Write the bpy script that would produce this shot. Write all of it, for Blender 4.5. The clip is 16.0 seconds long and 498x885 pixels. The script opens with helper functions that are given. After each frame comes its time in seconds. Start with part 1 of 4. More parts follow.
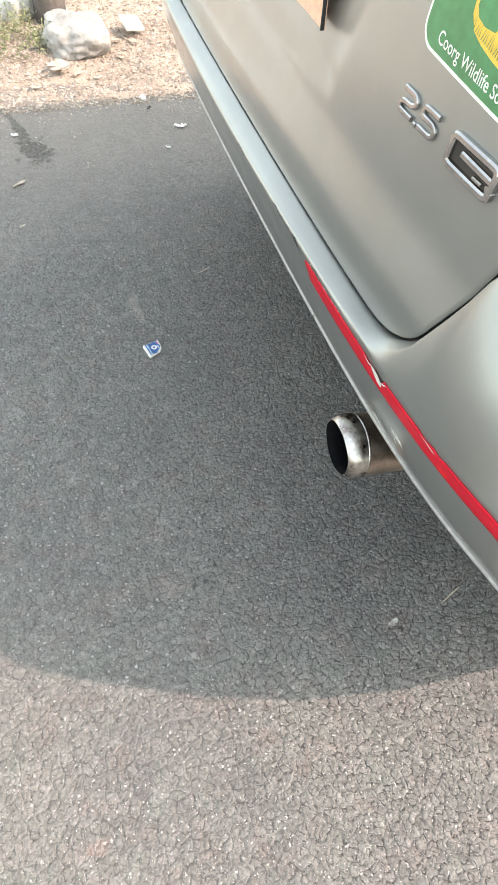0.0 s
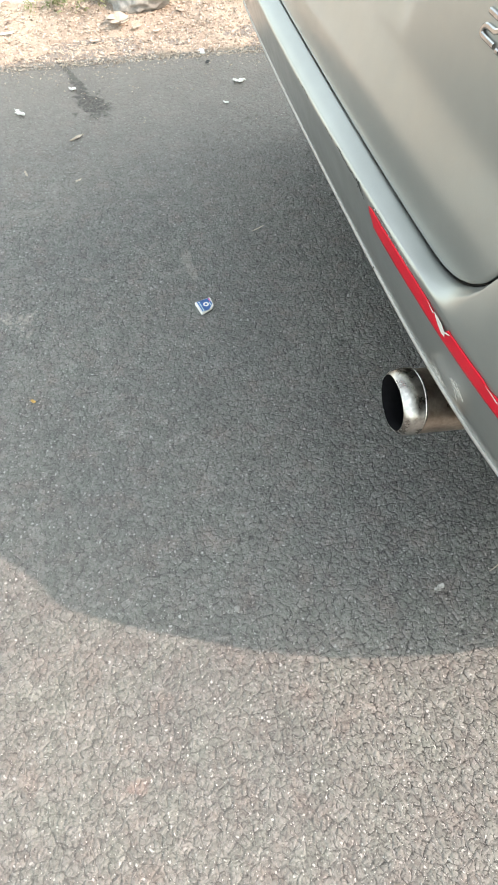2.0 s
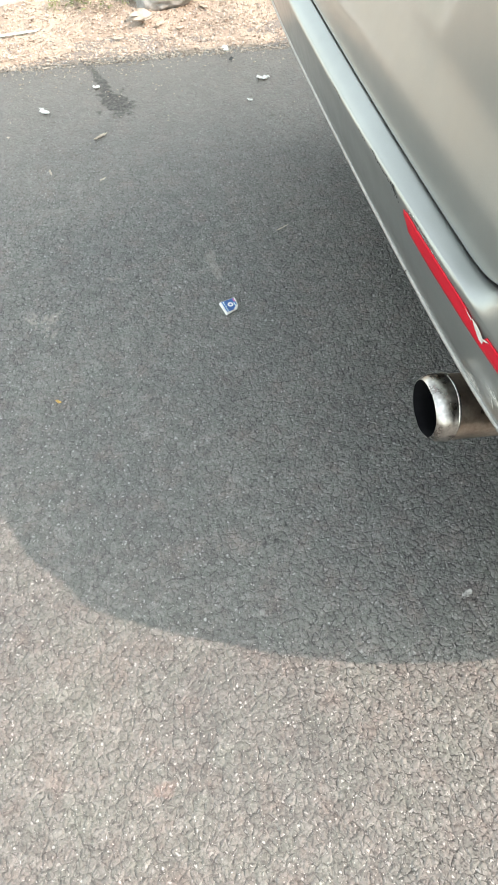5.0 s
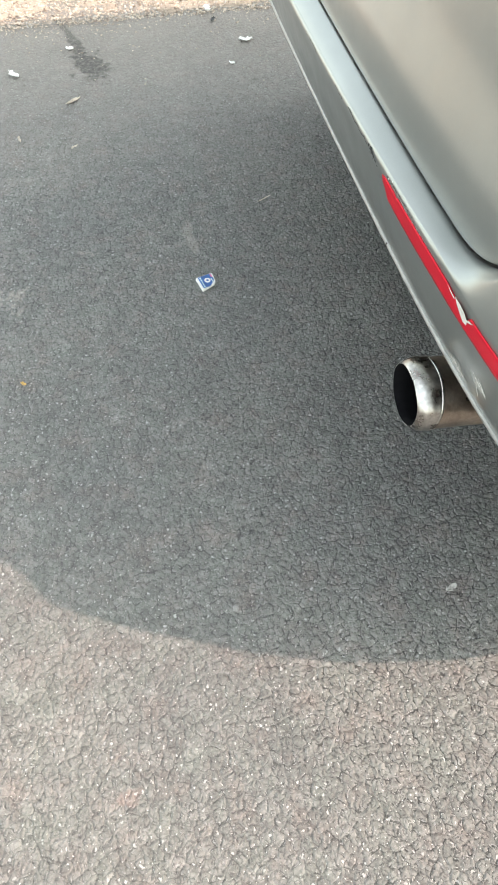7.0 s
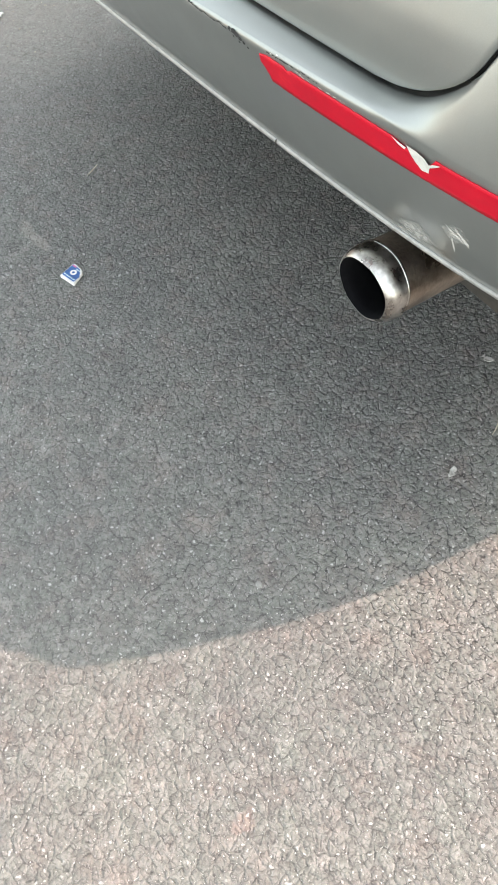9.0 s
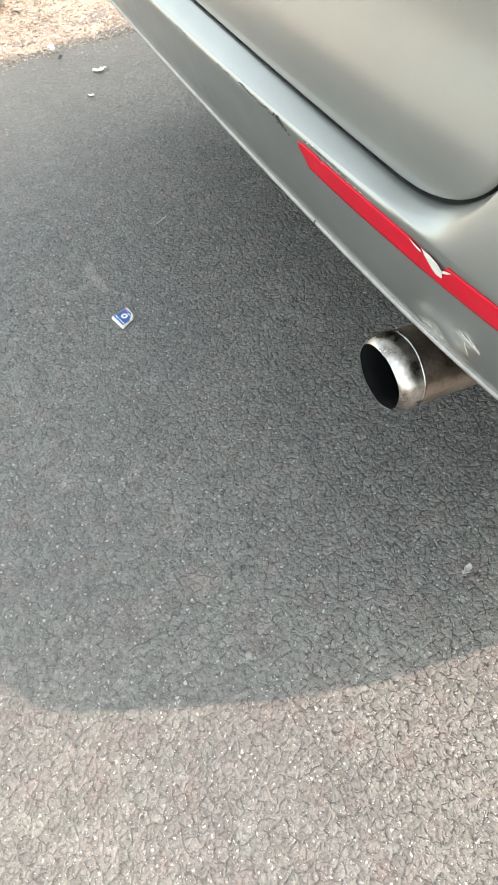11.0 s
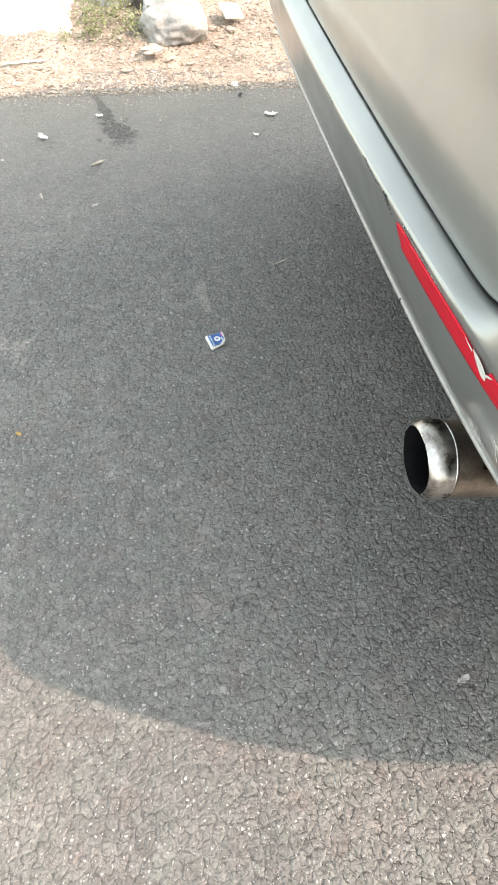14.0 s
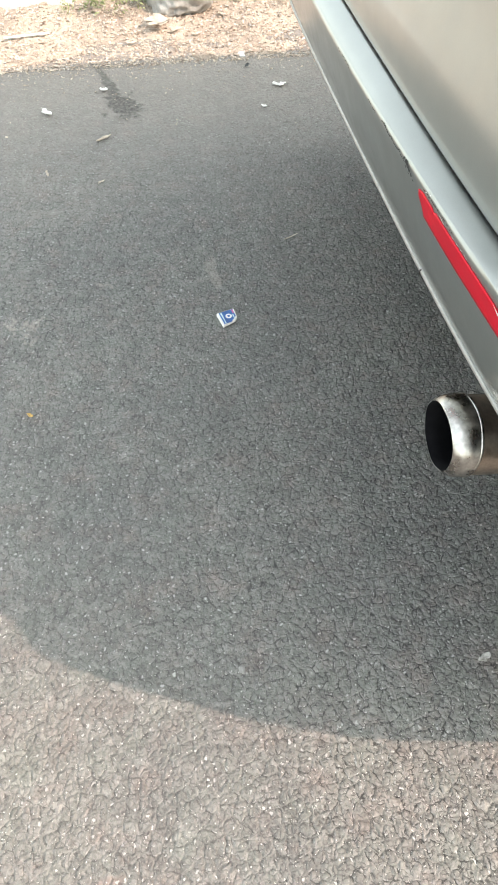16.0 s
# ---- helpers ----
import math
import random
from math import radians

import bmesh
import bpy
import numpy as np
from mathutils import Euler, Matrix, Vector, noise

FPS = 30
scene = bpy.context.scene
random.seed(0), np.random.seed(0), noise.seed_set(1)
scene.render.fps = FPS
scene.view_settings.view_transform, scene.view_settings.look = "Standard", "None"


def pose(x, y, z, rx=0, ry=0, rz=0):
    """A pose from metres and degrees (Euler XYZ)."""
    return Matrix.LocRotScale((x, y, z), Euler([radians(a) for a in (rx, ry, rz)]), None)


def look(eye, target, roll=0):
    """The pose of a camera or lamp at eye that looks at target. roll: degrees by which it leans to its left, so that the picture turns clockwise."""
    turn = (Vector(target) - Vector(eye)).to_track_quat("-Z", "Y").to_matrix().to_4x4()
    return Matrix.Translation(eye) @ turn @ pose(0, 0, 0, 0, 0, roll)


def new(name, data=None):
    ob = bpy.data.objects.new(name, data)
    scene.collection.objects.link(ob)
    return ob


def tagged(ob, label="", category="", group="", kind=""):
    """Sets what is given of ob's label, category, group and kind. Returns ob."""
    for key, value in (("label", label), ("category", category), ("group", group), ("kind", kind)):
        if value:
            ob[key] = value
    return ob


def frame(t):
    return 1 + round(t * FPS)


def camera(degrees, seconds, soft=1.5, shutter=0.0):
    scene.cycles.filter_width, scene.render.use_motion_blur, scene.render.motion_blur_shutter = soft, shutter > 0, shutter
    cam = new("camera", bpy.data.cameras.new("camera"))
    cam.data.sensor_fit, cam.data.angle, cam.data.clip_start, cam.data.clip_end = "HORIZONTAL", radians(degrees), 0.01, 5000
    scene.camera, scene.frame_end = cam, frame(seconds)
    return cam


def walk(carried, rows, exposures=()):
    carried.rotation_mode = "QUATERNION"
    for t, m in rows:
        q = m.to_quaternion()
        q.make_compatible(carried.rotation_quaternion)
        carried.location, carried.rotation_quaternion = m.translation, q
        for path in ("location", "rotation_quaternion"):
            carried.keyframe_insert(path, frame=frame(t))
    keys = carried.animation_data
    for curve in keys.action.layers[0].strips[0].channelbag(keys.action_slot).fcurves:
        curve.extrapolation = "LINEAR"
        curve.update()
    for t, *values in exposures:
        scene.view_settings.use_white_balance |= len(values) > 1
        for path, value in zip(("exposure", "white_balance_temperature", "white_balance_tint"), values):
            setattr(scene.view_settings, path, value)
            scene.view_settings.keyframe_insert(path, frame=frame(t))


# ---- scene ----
cam = camera(41.1, 16.0, soft=0.85)
PATH = [
    (0, (-1.066, 0.294, 1.186), (0.092, -0.085, -0.4), 3.9),
    (0.5, (-1.079, 0.272, 1.178), (0.059, -0.101, -0.424), 3.1),
    (1, (-1.09, 0.279, 1.159), (-0.002, -0.04, -0.489), 2.9),
    (1.5, (-1.087, 0.298, 1.157), (0.022, 0.066, -0.491), 0.8),
    (2, (-1.08, 0.31, 1.159), (0.041, 0.07, -0.479), 1.2),
    (2.5, (-1.073, 0.323, 1.162), (0.062, 0.098, -0.469), 1.1),
    (3, (-1.071, 0.332, 1.161), (0.061, 0.11, -0.473), 1.1),
    (3.5, (-1.069, 0.341, 1.163), (0.066, 0.117, -0.47), 1.7),
    (5.8, (-1.046, 0.321, 1.157), (0.086, 0.154, -0.482), -2.6),
    (6, (-1.039, 0.322, 1.147), (0.135, 0.143, -0.462), -3.3),
    (6.5, (-1.035, 0.294, 1.131), (0.06, -0.001, -0.517), 1.1),
    (7, (-1.014, 0.282, 1.109), (0.045, 0.081, -0.576), 0.5),
    (7.5, (-1.004, 0.282, 1.093), (0.045, 0.152, -0.605), -5.8),
    (8, (-0.965, 0.306, 1.1), (0.118, -0.081, -0.537), -6.6),
    (8.5, (-0.94, 0.355, 1.073), (-0.008, -0.197, -0.609), -3.4),
    (9, (-0.943, 0.372, 1.016), (-0.055, -0.093, -0.714), -7.8),
    (9.2, (-0.954, 0.365, 1.021), (0.033, -0.096, -0.656), -7.8),
    (11.3, (-0.947, 0.298, 1.023), (0.144, -0.068, -0.613), -6.3),
    (11.5, (-0.943, 0.297, 1.025), (0.177, -0.078, -0.59), -4.8),
    (12, (-0.942, 0.276, 1.022), (0.203, -0.043, -0.587), -0.4),
    (12.5, (-0.971, 0.253, 1.036), (0.237, 0.02, -0.541), 2.7),
    (13, (-0.986, 0.251, 1.048), (0.263, 0.059, -0.502), 0.3),
    (13.5, (-0.994, 0.249, 1.042), (0.25, 0.054, -0.512), 1.2),
    (14, (-0.987, 0.253, 1.041), (0.248, 0.07, -0.522), 1.5),
    (14.5, (-0.986, 0.254, 1.035), (0.222, 0.056, -0.546), 0.5),
    (15, (-0.976, 0.263, 1.032), (0.222, 0.077, -0.559), 1.3),
    (15.5, (-0.977, 0.26, 1.029), (0.215, 0.066, -0.565), 0.9),
    (16, (-0.976, 0.262, 1.026), (0.214, 0.111, -0.575), -0.2),
]
walk(cam, [(t, look(eye, target, roll)) for t, eye, target, roll in PATH], [(0, 2.23, 7000, 5), (2, 2.20, 7000, 2), (7, 2.23, 7000, 2), (7.5, 2.39, 7020, 4), (9, 2.37, 7050, 5), (12, 2.37, 7120, 4), (13.5, 2.30, 7130, 4), (16, 2.27, 7130, 3)])

# ---- world, sun, exposure ----
SUN_WAY = Vector((-0.42, -0.93, 1.0)).normalized()      # towards the sun: ahead of the car and to its right
world = bpy.data.worlds.new("world")
scene.world = world
world.use_nodes = True
wn, wl = world.node_tree.nodes, world.node_tree.links
sky = wn.new("ShaderNodeTexSky")
sky.sky_type, sky.sun_disc = 'NISHITA', False
sky.sun_elevation = math.asin(SUN_WAY.z)
sky.sun_rotation = math.atan2(SUN_WAY.x, SUN_WAY.y)
sky.air_density, sky.dust_density, sky.ozone_density = 1.4, 2.0, 1.0
haze = wn.new("ShaderNodeHueSaturation")                 # a hazy, paler sky
haze.inputs["Saturation"].default_value = 0.54
wl.new(sky.outputs[0], haze.inputs["Color"])
veil = wn.new("ShaderNodeMix")                           # thin even cloud in front of it
veil.data_type = 'RGBA'
veil.inputs[0].default_value, veil.inputs[7].default_value = 0.35, (2.62, 2.80, 3.02, 1)
wl.new(haze.outputs[0], veil.inputs[6])
wl.new(veil.outputs[2], wn["Background"].inputs[0])
wn["Background"].inputs[1].default_value = 0.15
sun = new("sun", bpy.data.lights.new("sun", 'SUN'))
sun.data.energy, sun.data.angle, sun.data.color = 1.15, radians(0.55), (1.0, 0.76, 0.71)
sun.matrix_world = look(SUN_WAY * 20, (0, 0, 0))


# ---- materials ----
def nodes_of(name):
    m = bpy.data.materials.new(name)
    m.use_nodes = True
    return m, m.node_tree.nodes, m.node_tree.links, m.node_tree.nodes["Principled BSDF"]


def tex_noise(n, l, scale, detail=4.0, rough=0.55, space="Object"):
    co = n.new("ShaderNodeTexCoord")
    t = n.new("ShaderNodeTexNoise")
    t.inputs["Scale"].default_value, t.inputs["Detail"].default_value, t.inputs["Roughness"].default_value = scale, detail, rough
    l.new(co.outputs[space], t.inputs["Vector"])
    return t


def ramp(n, l, source, *stops):
    r = n.new("ShaderNodeValToRGB")
    while len(r.color_ramp.elements) < len(stops):
        r.color_ramp.elements.new(0.5)
    for e, (at, c) in zip(r.color_ramp.elements, stops):
        e.position, e.color = at, (c, c, c, 1) if isinstance(c, (int, float)) else (*c, 1)
    l.new(source, r.inputs[0])
    return r


def mixed(n, l, kind, fac, a, b):
    x = n.new("ShaderNodeMix")
    x.data_type, x.blend_type = 'RGBA', kind
    for slot, val in ((0, fac), (6, a), (7, b)):
        if isinstance(val, (int, float)):
            x.inputs[slot].default_value = val
        elif isinstance(val, tuple):
            x.inputs[slot].default_value = (*val, 1)
        else:
            l.new(val, x.inputs[slot])
    return x.outputs[2]


def bumped(n, l, p, height, strength, distance):
    b = n.new("ShaderNodeBump")
    b.inputs["Strength"].default_value, b.inputs["Distance"].default_value = strength, distance
    l.new(height, b.inputs["Height"])
    l.new(b.outputs[0], p.inputs["Normal"])
    return b


def surface(name, dark, light, scale=8.0, rough=0.6, metal=0.0, coat=0.0, bump=0.15, fine=90.0, depth=0.002, rough_var=0.12, spec=0.5):
    """A surface with stains at a large scale, grain at a small one, and fine relief."""
    m, n, l, p = nodes_of(name)
    big, small = tex_noise(n, l, scale), tex_noise(n, l, fine, 3.0)
    r = ramp(n, l, big.outputs[0], (0.32, dark), (0.68, light))
    g = ramp(n, l, small.outputs[0], (0.3, 0.86), (0.7, 1.12))
    l.new(mixed(n, l, 'MULTIPLY', 1.0, r.outputs[0], g.outputs[0]), p.inputs["Base Color"])
    rr = ramp(n, l, big.outputs[0], (0.3, max(0.0, rough - rough_var)), (0.7, min(1.0, rough + rough_var)))
    l.new(rr.outputs[0], p.inputs["Roughness"])
    p.inputs["Metallic"].default_value, p.inputs["Coat Weight"].default_value = metal, coat
    p.inputs["Coat Roughness"].default_value, p.inputs["Specular IOR Level"].default_value = 0.06, spec
    if bump:
        bumped(n, l, p, small.outputs[0], bump, depth)
    return m


def asphalt_material():
    m, n, l, p = nodes_of("asphalt")
    at, jt = n.new("ShaderNodeAttribute"), n.new("ShaderNodeAttribute")
    at.attribute_name, jt.attribute_name = "grain", "joint"
    rough = n.new("ShaderNodeAttribute")
    rough.attribute_name = "rough"
    stone = ramp(n, l, at.outputs["Fac"], (0.0, (0.141, 0.137, 0.131)), (0.55, (0.162, 0.158, 0.151)), (0.9, (0.180, 0.176, 0.168)), (1.0, (0.206, 0.201, 0.192)))
    patches = ramp(n, l, tex_noise(n, l, 3.1, 5.0).outputs[0], (0.3, (0.86, 0.86, 0.87)), (0.7, (1.10, 1.08, 1.05)))
    c = mixed(n, l, 'MULTIPLY', 1.0, stone.outputs[0], patches.outputs[0])
    rice = tex_noise(n, l, 135.0, 1.0, 0.4)
    c = mixed(n, l, 'MULTIPLY', 1.0, c, ramp(n, l, rice.outputs[0], (0.36, 0.88), (0.5, 1.0), (0.64, 1.11)).outputs[0])
    grit = tex_noise(n, l, 620.0, 3.0, 0.7)
    c = mixed(n, l, 'MULTIPLY', 1.0, c, ramp(n, l, grit.outputs[0], (0.3, 0.85), (0.7, 1.14)).outputs[0])
    # small stones between the large ones: crooked cells
    co = n.new("ShaderNodeTexCoord")
    warp = tex_noise(n, l, 75.0, 3.0, 0.6)
    shift = n.new("ShaderNodeVectorMath")
    shift.operation = 'MULTIPLY_ADD'
    l.new(warp.outputs["Color"], shift.inputs[0])
    shift.inputs[1].default_value = (0.014, 0.014, 0.0)
    l.new(co.outputs["Object"], shift.inputs[2])
    edges = []
    for scale in (62.0, 125.0):
        e = n.new("ShaderNodeTexVoronoi")
        e.feature, e.voronoi_dimensions = 'DISTANCE_TO_EDGE', '2D'
        e.inputs["Scale"].default_value = scale
        l.new(shift.outputs[0], e.inputs["Vector"])
        edges.append(e)
    tone = n.new("ShaderNodeTexVoronoi")
    tone.voronoi_dimensions = '2D'
    tone.inputs["Scale"].default_value = 62.0
    l.new(shift.outputs[0], tone.inputs["Vector"])
    c = mixed(n, l, 'MULTIPLY', 1.0, c, ramp(n, l, tone.outputs["Color"], (0.1, 0.91), (0.9, 1.09)).outputs[0])
    # joints come and go; fewer where the surface is worn smooth
    some = [ramp(n, l, tex_noise(n, l, 95.0, 2.0).outputs[0], (0.47, 0.0), (0.58, 1.0)), ramp(n, l, tex_noise(n, l, 120.0, 2.0).outputs[0], (0.47, 0.0), (0.57, 1.0))]
    marks = ((0, ((0.07, 0.0), (0.11, 0.55), (0.15, 0.40), (0.21, 0.0)), ((0.0, 0.95), (0.035, 0.88), (0.09, 0.0))),
             (1, ((0.10, 0.0), (0.16, 0.5), (0.22, 0.4), (0.30, 0.0)), ((0.0, 0.75), (0.045, 0.60), (0.11, 0.0))))
    for k, rim_stops, line_stops in marks:
        keep = mixed(n, l, 'MULTIPLY', 1.0, some[k].outputs[0], rough.outputs["Fac"])
        # pale rims painted beside some joints, in place of sunlit stone edges
        glint = ramp(n, l, tex_noise(n, l, 150.0, 1.5).outputs[0], (0.53, 0.0), (0.61, 1.0))
        rim = mixed(n, l, 'MULTIPLY', 1.0, ramp(n, l, edges[k].outputs["Distance"], *rim_stops).outputs[0], glint.outputs[0])
        rim = mixed(n, l, 'MULTIPLY', 1.0, rim, keep)
        c = mixed(n, l, 'MIX', rim, c, (0.35, 0.342, 0.332))
        line = mixed(n, l, 'MULTIPLY', 1.0, ramp(n, l, edges[k].outputs["Distance"], *line_stops).outputs[0], keep)
        c = mixed(n, l, 'MIX', line, c, (0.034, 0.033, 0.032))
    gap = mixed(n, l, 'MULTIPLY', 1.0, ramp(n, l, jt.outputs["Fac"], (0.02, 0.75), (0.14, 0.0)).outputs[0], rough.outputs["Fac"])
    c = mixed(n, l, 'MIX', gap, c, (0.030, 0.029, 0.028))
    fleck = tex_noise(n, l, 240.0, 2.0, 0.5)
    c = mixed(n, l, 'MIX', ramp(n, l, fleck.outputs[0], (0.668, 0.0), (0.715, 0.7)).outputs[0], c, (0.52, 0.51, 0.48))
    # small bright chips of quartz
    for scale, least, reach in ((125.0, 0.92, 0.27), (60.0, 0.965, 0.13)):
        chip = n.new("ShaderNodeTexVoronoi")
        chip.voronoi_dimensions = '2D'
        chip.inputs["Scale"].default_value = scale
        l.new(shift.outputs[0], chip.inputs["Vector"])
        split = n.new("ShaderNodeSeparateColor")
        l.new(chip.outputs["Color"], split.inputs[0])
        some = ramp(n, l, split.outputs[1], (least, 0.0), (least + 0.03, 0.8))
        dot = ramp(n, l, chip.outputs["Distance"], (reach * 0.6, 1.0), (reach, 0.0))
        c = mixed(n, l, 'MIX', mixed(n, l, 'MULTIPLY', 1.0, some.outputs[0], dot.outputs[0]), c, (0.39, 0.382, 0.37))
    # some stones are reddish, some greenish
    hue = tex_noise(n, l, 17.0, 5.0, 0.7)
    c = mixed(n, l, 'MULTIPLY', 1.0, c, ramp(n, l, hue.outputs[0], (0.33, (0.96, 1.01, 0.98)), (0.52, (1.0, 1.0, 1.0)), (0.68, (1.07, 0.98, 0.96))).outputs[0])
    # dust that has drifted in from the verge
    geo = n.new("ShaderNodeTexCoord")
    sep = n.new("ShaderNodeSeparateXYZ")
    l.new(geo.outputs["Object"], sep.inputs[0])
    wob = n.new("ShaderNodeMath")
    wob.operation = 'MULTIPLY_ADD'
    l.new(tex_noise(n, l, 5.0, 6.0, 0.7).outputs[0], wob.inputs[0])
    wob.inputs[1].default_value = 0.55
    l.new(sep.outputs[0], wob.inputs[2])
    mr = n.new("ShaderNodeMapRange")
    mr.inputs[1].default_value, mr.inputs[2].default_value, mr.inputs[3].default_value, mr.inputs[4].default_value = 0.75, 1.85, 0.0, 0.7
    l.new(wob.outputs[0], mr.inputs[0])
    c = mixed(n, l, 'MIX', mr.outputs[0], c, (0.29, 0.255, 0.225))
    # an oil stain with a trickle running to the verge
    st = n.new("ShaderNodeAttribute")
    st.attribute_name = "stain"
    c = mixed(n, l, 'MULTIPLY', 1.0, c, ramp(n, l, mixed(n, l, 'MULTIPLY', 1.0, st.outputs["Fac"], ramp(n, l, tex_noise(n, l, 85.0, 4.0, 0.7).outputs[0], (0.34, 0.40), (0.58, 1.0)).outputs[0]), (0.0, 1.0), (1.0, 0.36)).outputs[0])
    ch = n.new("ShaderNodeAttribute")
    ch.attribute_name = "chalk"
    c = mixed(n, l, 'MIX', ch.outputs["Fac"], c, (0.42, 0.38, 0.33))
    rd = n.new("ShaderNodeAttribute")
    rd.attribute_name = "redmark"
    c = mixed(n, l, 'MIX', rd.outputs["Fac"], c, (0.46, 0.20, 0.16))
    l.new(c, p.inputs["Base Color"])
    p.inputs["Roughness"].default_value, p.inputs["Specular IOR Level"].default_value = 0.72, 0.4
    tops = [ramp(n, l, edges[0].outputs["Distance"], (0.0, 0.0), (0.22, 1.0)), ramp(n, l, edges[1].outputs["Distance"], (0.0, 0.0), (0.25, 0.55))]
    relief = mixed(n, l, 'ADD', 1.0, tops[0].outputs[0], tops[1].outputs[0])
    relief = mixed(n, l, 'ADD', 0.5, relief, grit.outputs[0])
    bumped(n, l, p, relief, 0.80, 0.0020)
    return m


def paint_material():
    m, n, l, p = nodes_of("silver_paint")
    flake = n.new("ShaderNodeTexVoronoi")
    flake.inputs["Scale"].default_value = 1500.0
    co = n.new("ShaderNodeTexCoord")
    l.new(co.outputs["Object"], flake.inputs["Vector"])
    dust = tex_noise(n, l, 5.0, 6.0, 0.6)
    base = ramp(n, l, dust.outputs[0], (0.3, (0.284, 0.296, 0.284)), (0.7, (0.326, 0.338, 0.324)))
    sp = ramp(n, l, flake.outputs["Color"], (0.0, 0.975), (1.0, 1.025))
    l.new(mixed(n, l, 'MULTIPLY', 1.0, base.outputs[0], sp.outputs[0]), p.inputs["Base Color"])
    p.inputs["Metallic"].default_value = 0.75
    rr = ramp(n, l, tex_noise(n, l, 14.0, 5.0).outputs[0], (0.3, 0.36), (0.7, 0.46))
    l.new(rr.outputs[0], p.inputs["Roughness"])
    p.inputs["Coat Weight"].default_value = 1.0
    cr = ramp(n, l, tex_noise(n, l, 30.0, 6.0, 0.7).outputs[0], (0.3, 0.16), (0.75, 0.26))
    l.new(cr.outputs[0], p.inputs["Coat Roughness"])
    return m


def tape_material():
    m, n, l, p = nodes_of("red_tape")
    wear = tex_noise(n, l, 26.0, 5.0, 0.65)
    c = ramp(n, l, wear.outputs[0], (0.3, (0.50, 0.004, 0.022)), (0.62, (0.58, 0.006, 0.026)), (0.74, (0.74, 0.018, 0.024)))
    l.new(c.outputs[0], p.inputs["Base Color"])
    cell = n.new("ShaderNodeTexVoronoi")
    cell.inputs["Scale"].default_value = 420.0
    co = n.new("ShaderNodeTexCoord")
    l.new(co.outputs["Object"], cell.inputs["Vector"])
    bumped(n, l, p, cell.outputs["Distance"], 0.08, 0.0006)
    p.inputs["Roughness"].default_value, p.inputs["Coat Weight"].default_value, p.inputs["Coat Roughness"].default_value = 0.42, 0.05, 0.15
    p.inputs["Specular IOR Level"].default_value = 0.22
    return m


def plain_glass(name, tint):
    m, n, l, p = nodes_of(name)
    p.inputs["Base Color"].default_value = (*tint, 1)
    p.inputs["Roughness"].default_value, p.inputs["Coat Weight"].default_value = 0.06, 1.0
    return m


ASPHALT, PAINT, TAPE = asphalt_material(), paint_material(), tape_material()
DIRT = surface("dry_earth", (0.27, 0.215, 0.172), (0.46, 0.385, 0.315), 4.0, 0.95, bump=0.7, fine=160.0, depth=0.004)
CHIP = surface("wood_chip", (0.18, 0.132, 0.104), (0.66, 0.565, 0.47), 75.0, 0.9, bump=0.4, fine=400.0)
GRIT = surface("pale_grit", (0.30, 0.29, 0.27), (0.52, 0.50, 0.47), 40.0, 0.8, bump=0.3, fine=500.0)
STONE = surface("weathered_stone", (0.27, 0.26, 0.245), (0.46, 0.445, 0.42), 13.0, 0.92, bump=0.6, fine=70.0, depth=0.006)
PEBBLE = surface("grey_pebble", (0.20, 0.195, 0.185), (0.30, 0.295, 0.28), 90.0, 0.8, bump=0.3, fine=300.0)
CONCRETE = surface("pale_concrete", (0.46, 0.445, 0.415), (0.62, 0.605, 0.57), 5.0, 0.9, bump=0.4, fine=120.0, depth=0.003)
POST = surface("weathered_post", (0.07, 0.06, 0.055), (0.16, 0.135, 0.12), 12.0, 0.85, bump=0.6, fine=60.0, depth=0.005)
GREEN = surface("weed_leaf", (0.15, 0.18, 0.075), (0.33, 0.34, 0.18), 14.0, 0.6, bump=0.2, fine=120.0)
DRY = surface("dry_leaf", (0.36, 0.295, 0.235), (0.54, 0.47, 0.39), 30.0, 0.8, bump=0.4, fine=200.0)
PAPER = surface("white_paper", (0.66, 0.65, 0.62), (0.80, 0.79, 0.76), 30.0, 0.75, bump=0.2, fine=150.0)
YELLEAF = surface("yellow_leaf", (0.42, 0.25, 0.06), (0.58, 0.38, 0.12), 60.0, 0.7, bump=0.2)
TWIG = surface("pale_twig", (0.36, 0.31, 0.24), (0.55, 0.50, 0.42), 50.0, 0.85, bump=0.5, fine=220.0)
BLUE = surface("blue_print", (0.025, 0.085, 0.27), (0.04, 0.13, 0.36), 60.0, 0.55, bump=0.05)
PINK = surface("magenta_print", (0.45, 0.08, 0.22), (0.60, 0.16, 0.32), 60.0, 0.55, bump=0.05)
CYAN = surface("cyan_wrapper", (0.03, 0.42, 0.52), (0.06, 0.58, 0.66), 60.0, 0.4, bump=0.2)
PALECYAN = surface("pale_plastic", (0.50, 0.68, 0.68), (0.66, 0.76, 0.75), 40.0, 0.5, bump=0.1)
REDW = surface("red_wrapper", (0.55, 0.08, 0.06), (0.70, 0.14, 0.10), 60.0, 0.4, bump=0.2)
STEEL = surface("worn_steel", (0.20, 0.175, 0.155), (0.74, 0.72, 0.69), 38.0, 0.32, metal=1.0, bump=0.12, fine=160.0, rough_var=0.12)
RUST = surface("heat_stained_pipe", (0.30, 0.235, 0.19), (0.52, 0.44, 0.37), 24.0, 0.34, metal=0.95, bump=0.25, fine=180.0)
SOOT = surface("soot", (0.004, 0.004, 0.005), (0.008, 0.008, 0.009), 30.0, 1.0, bump=0.3, spec=0.1)
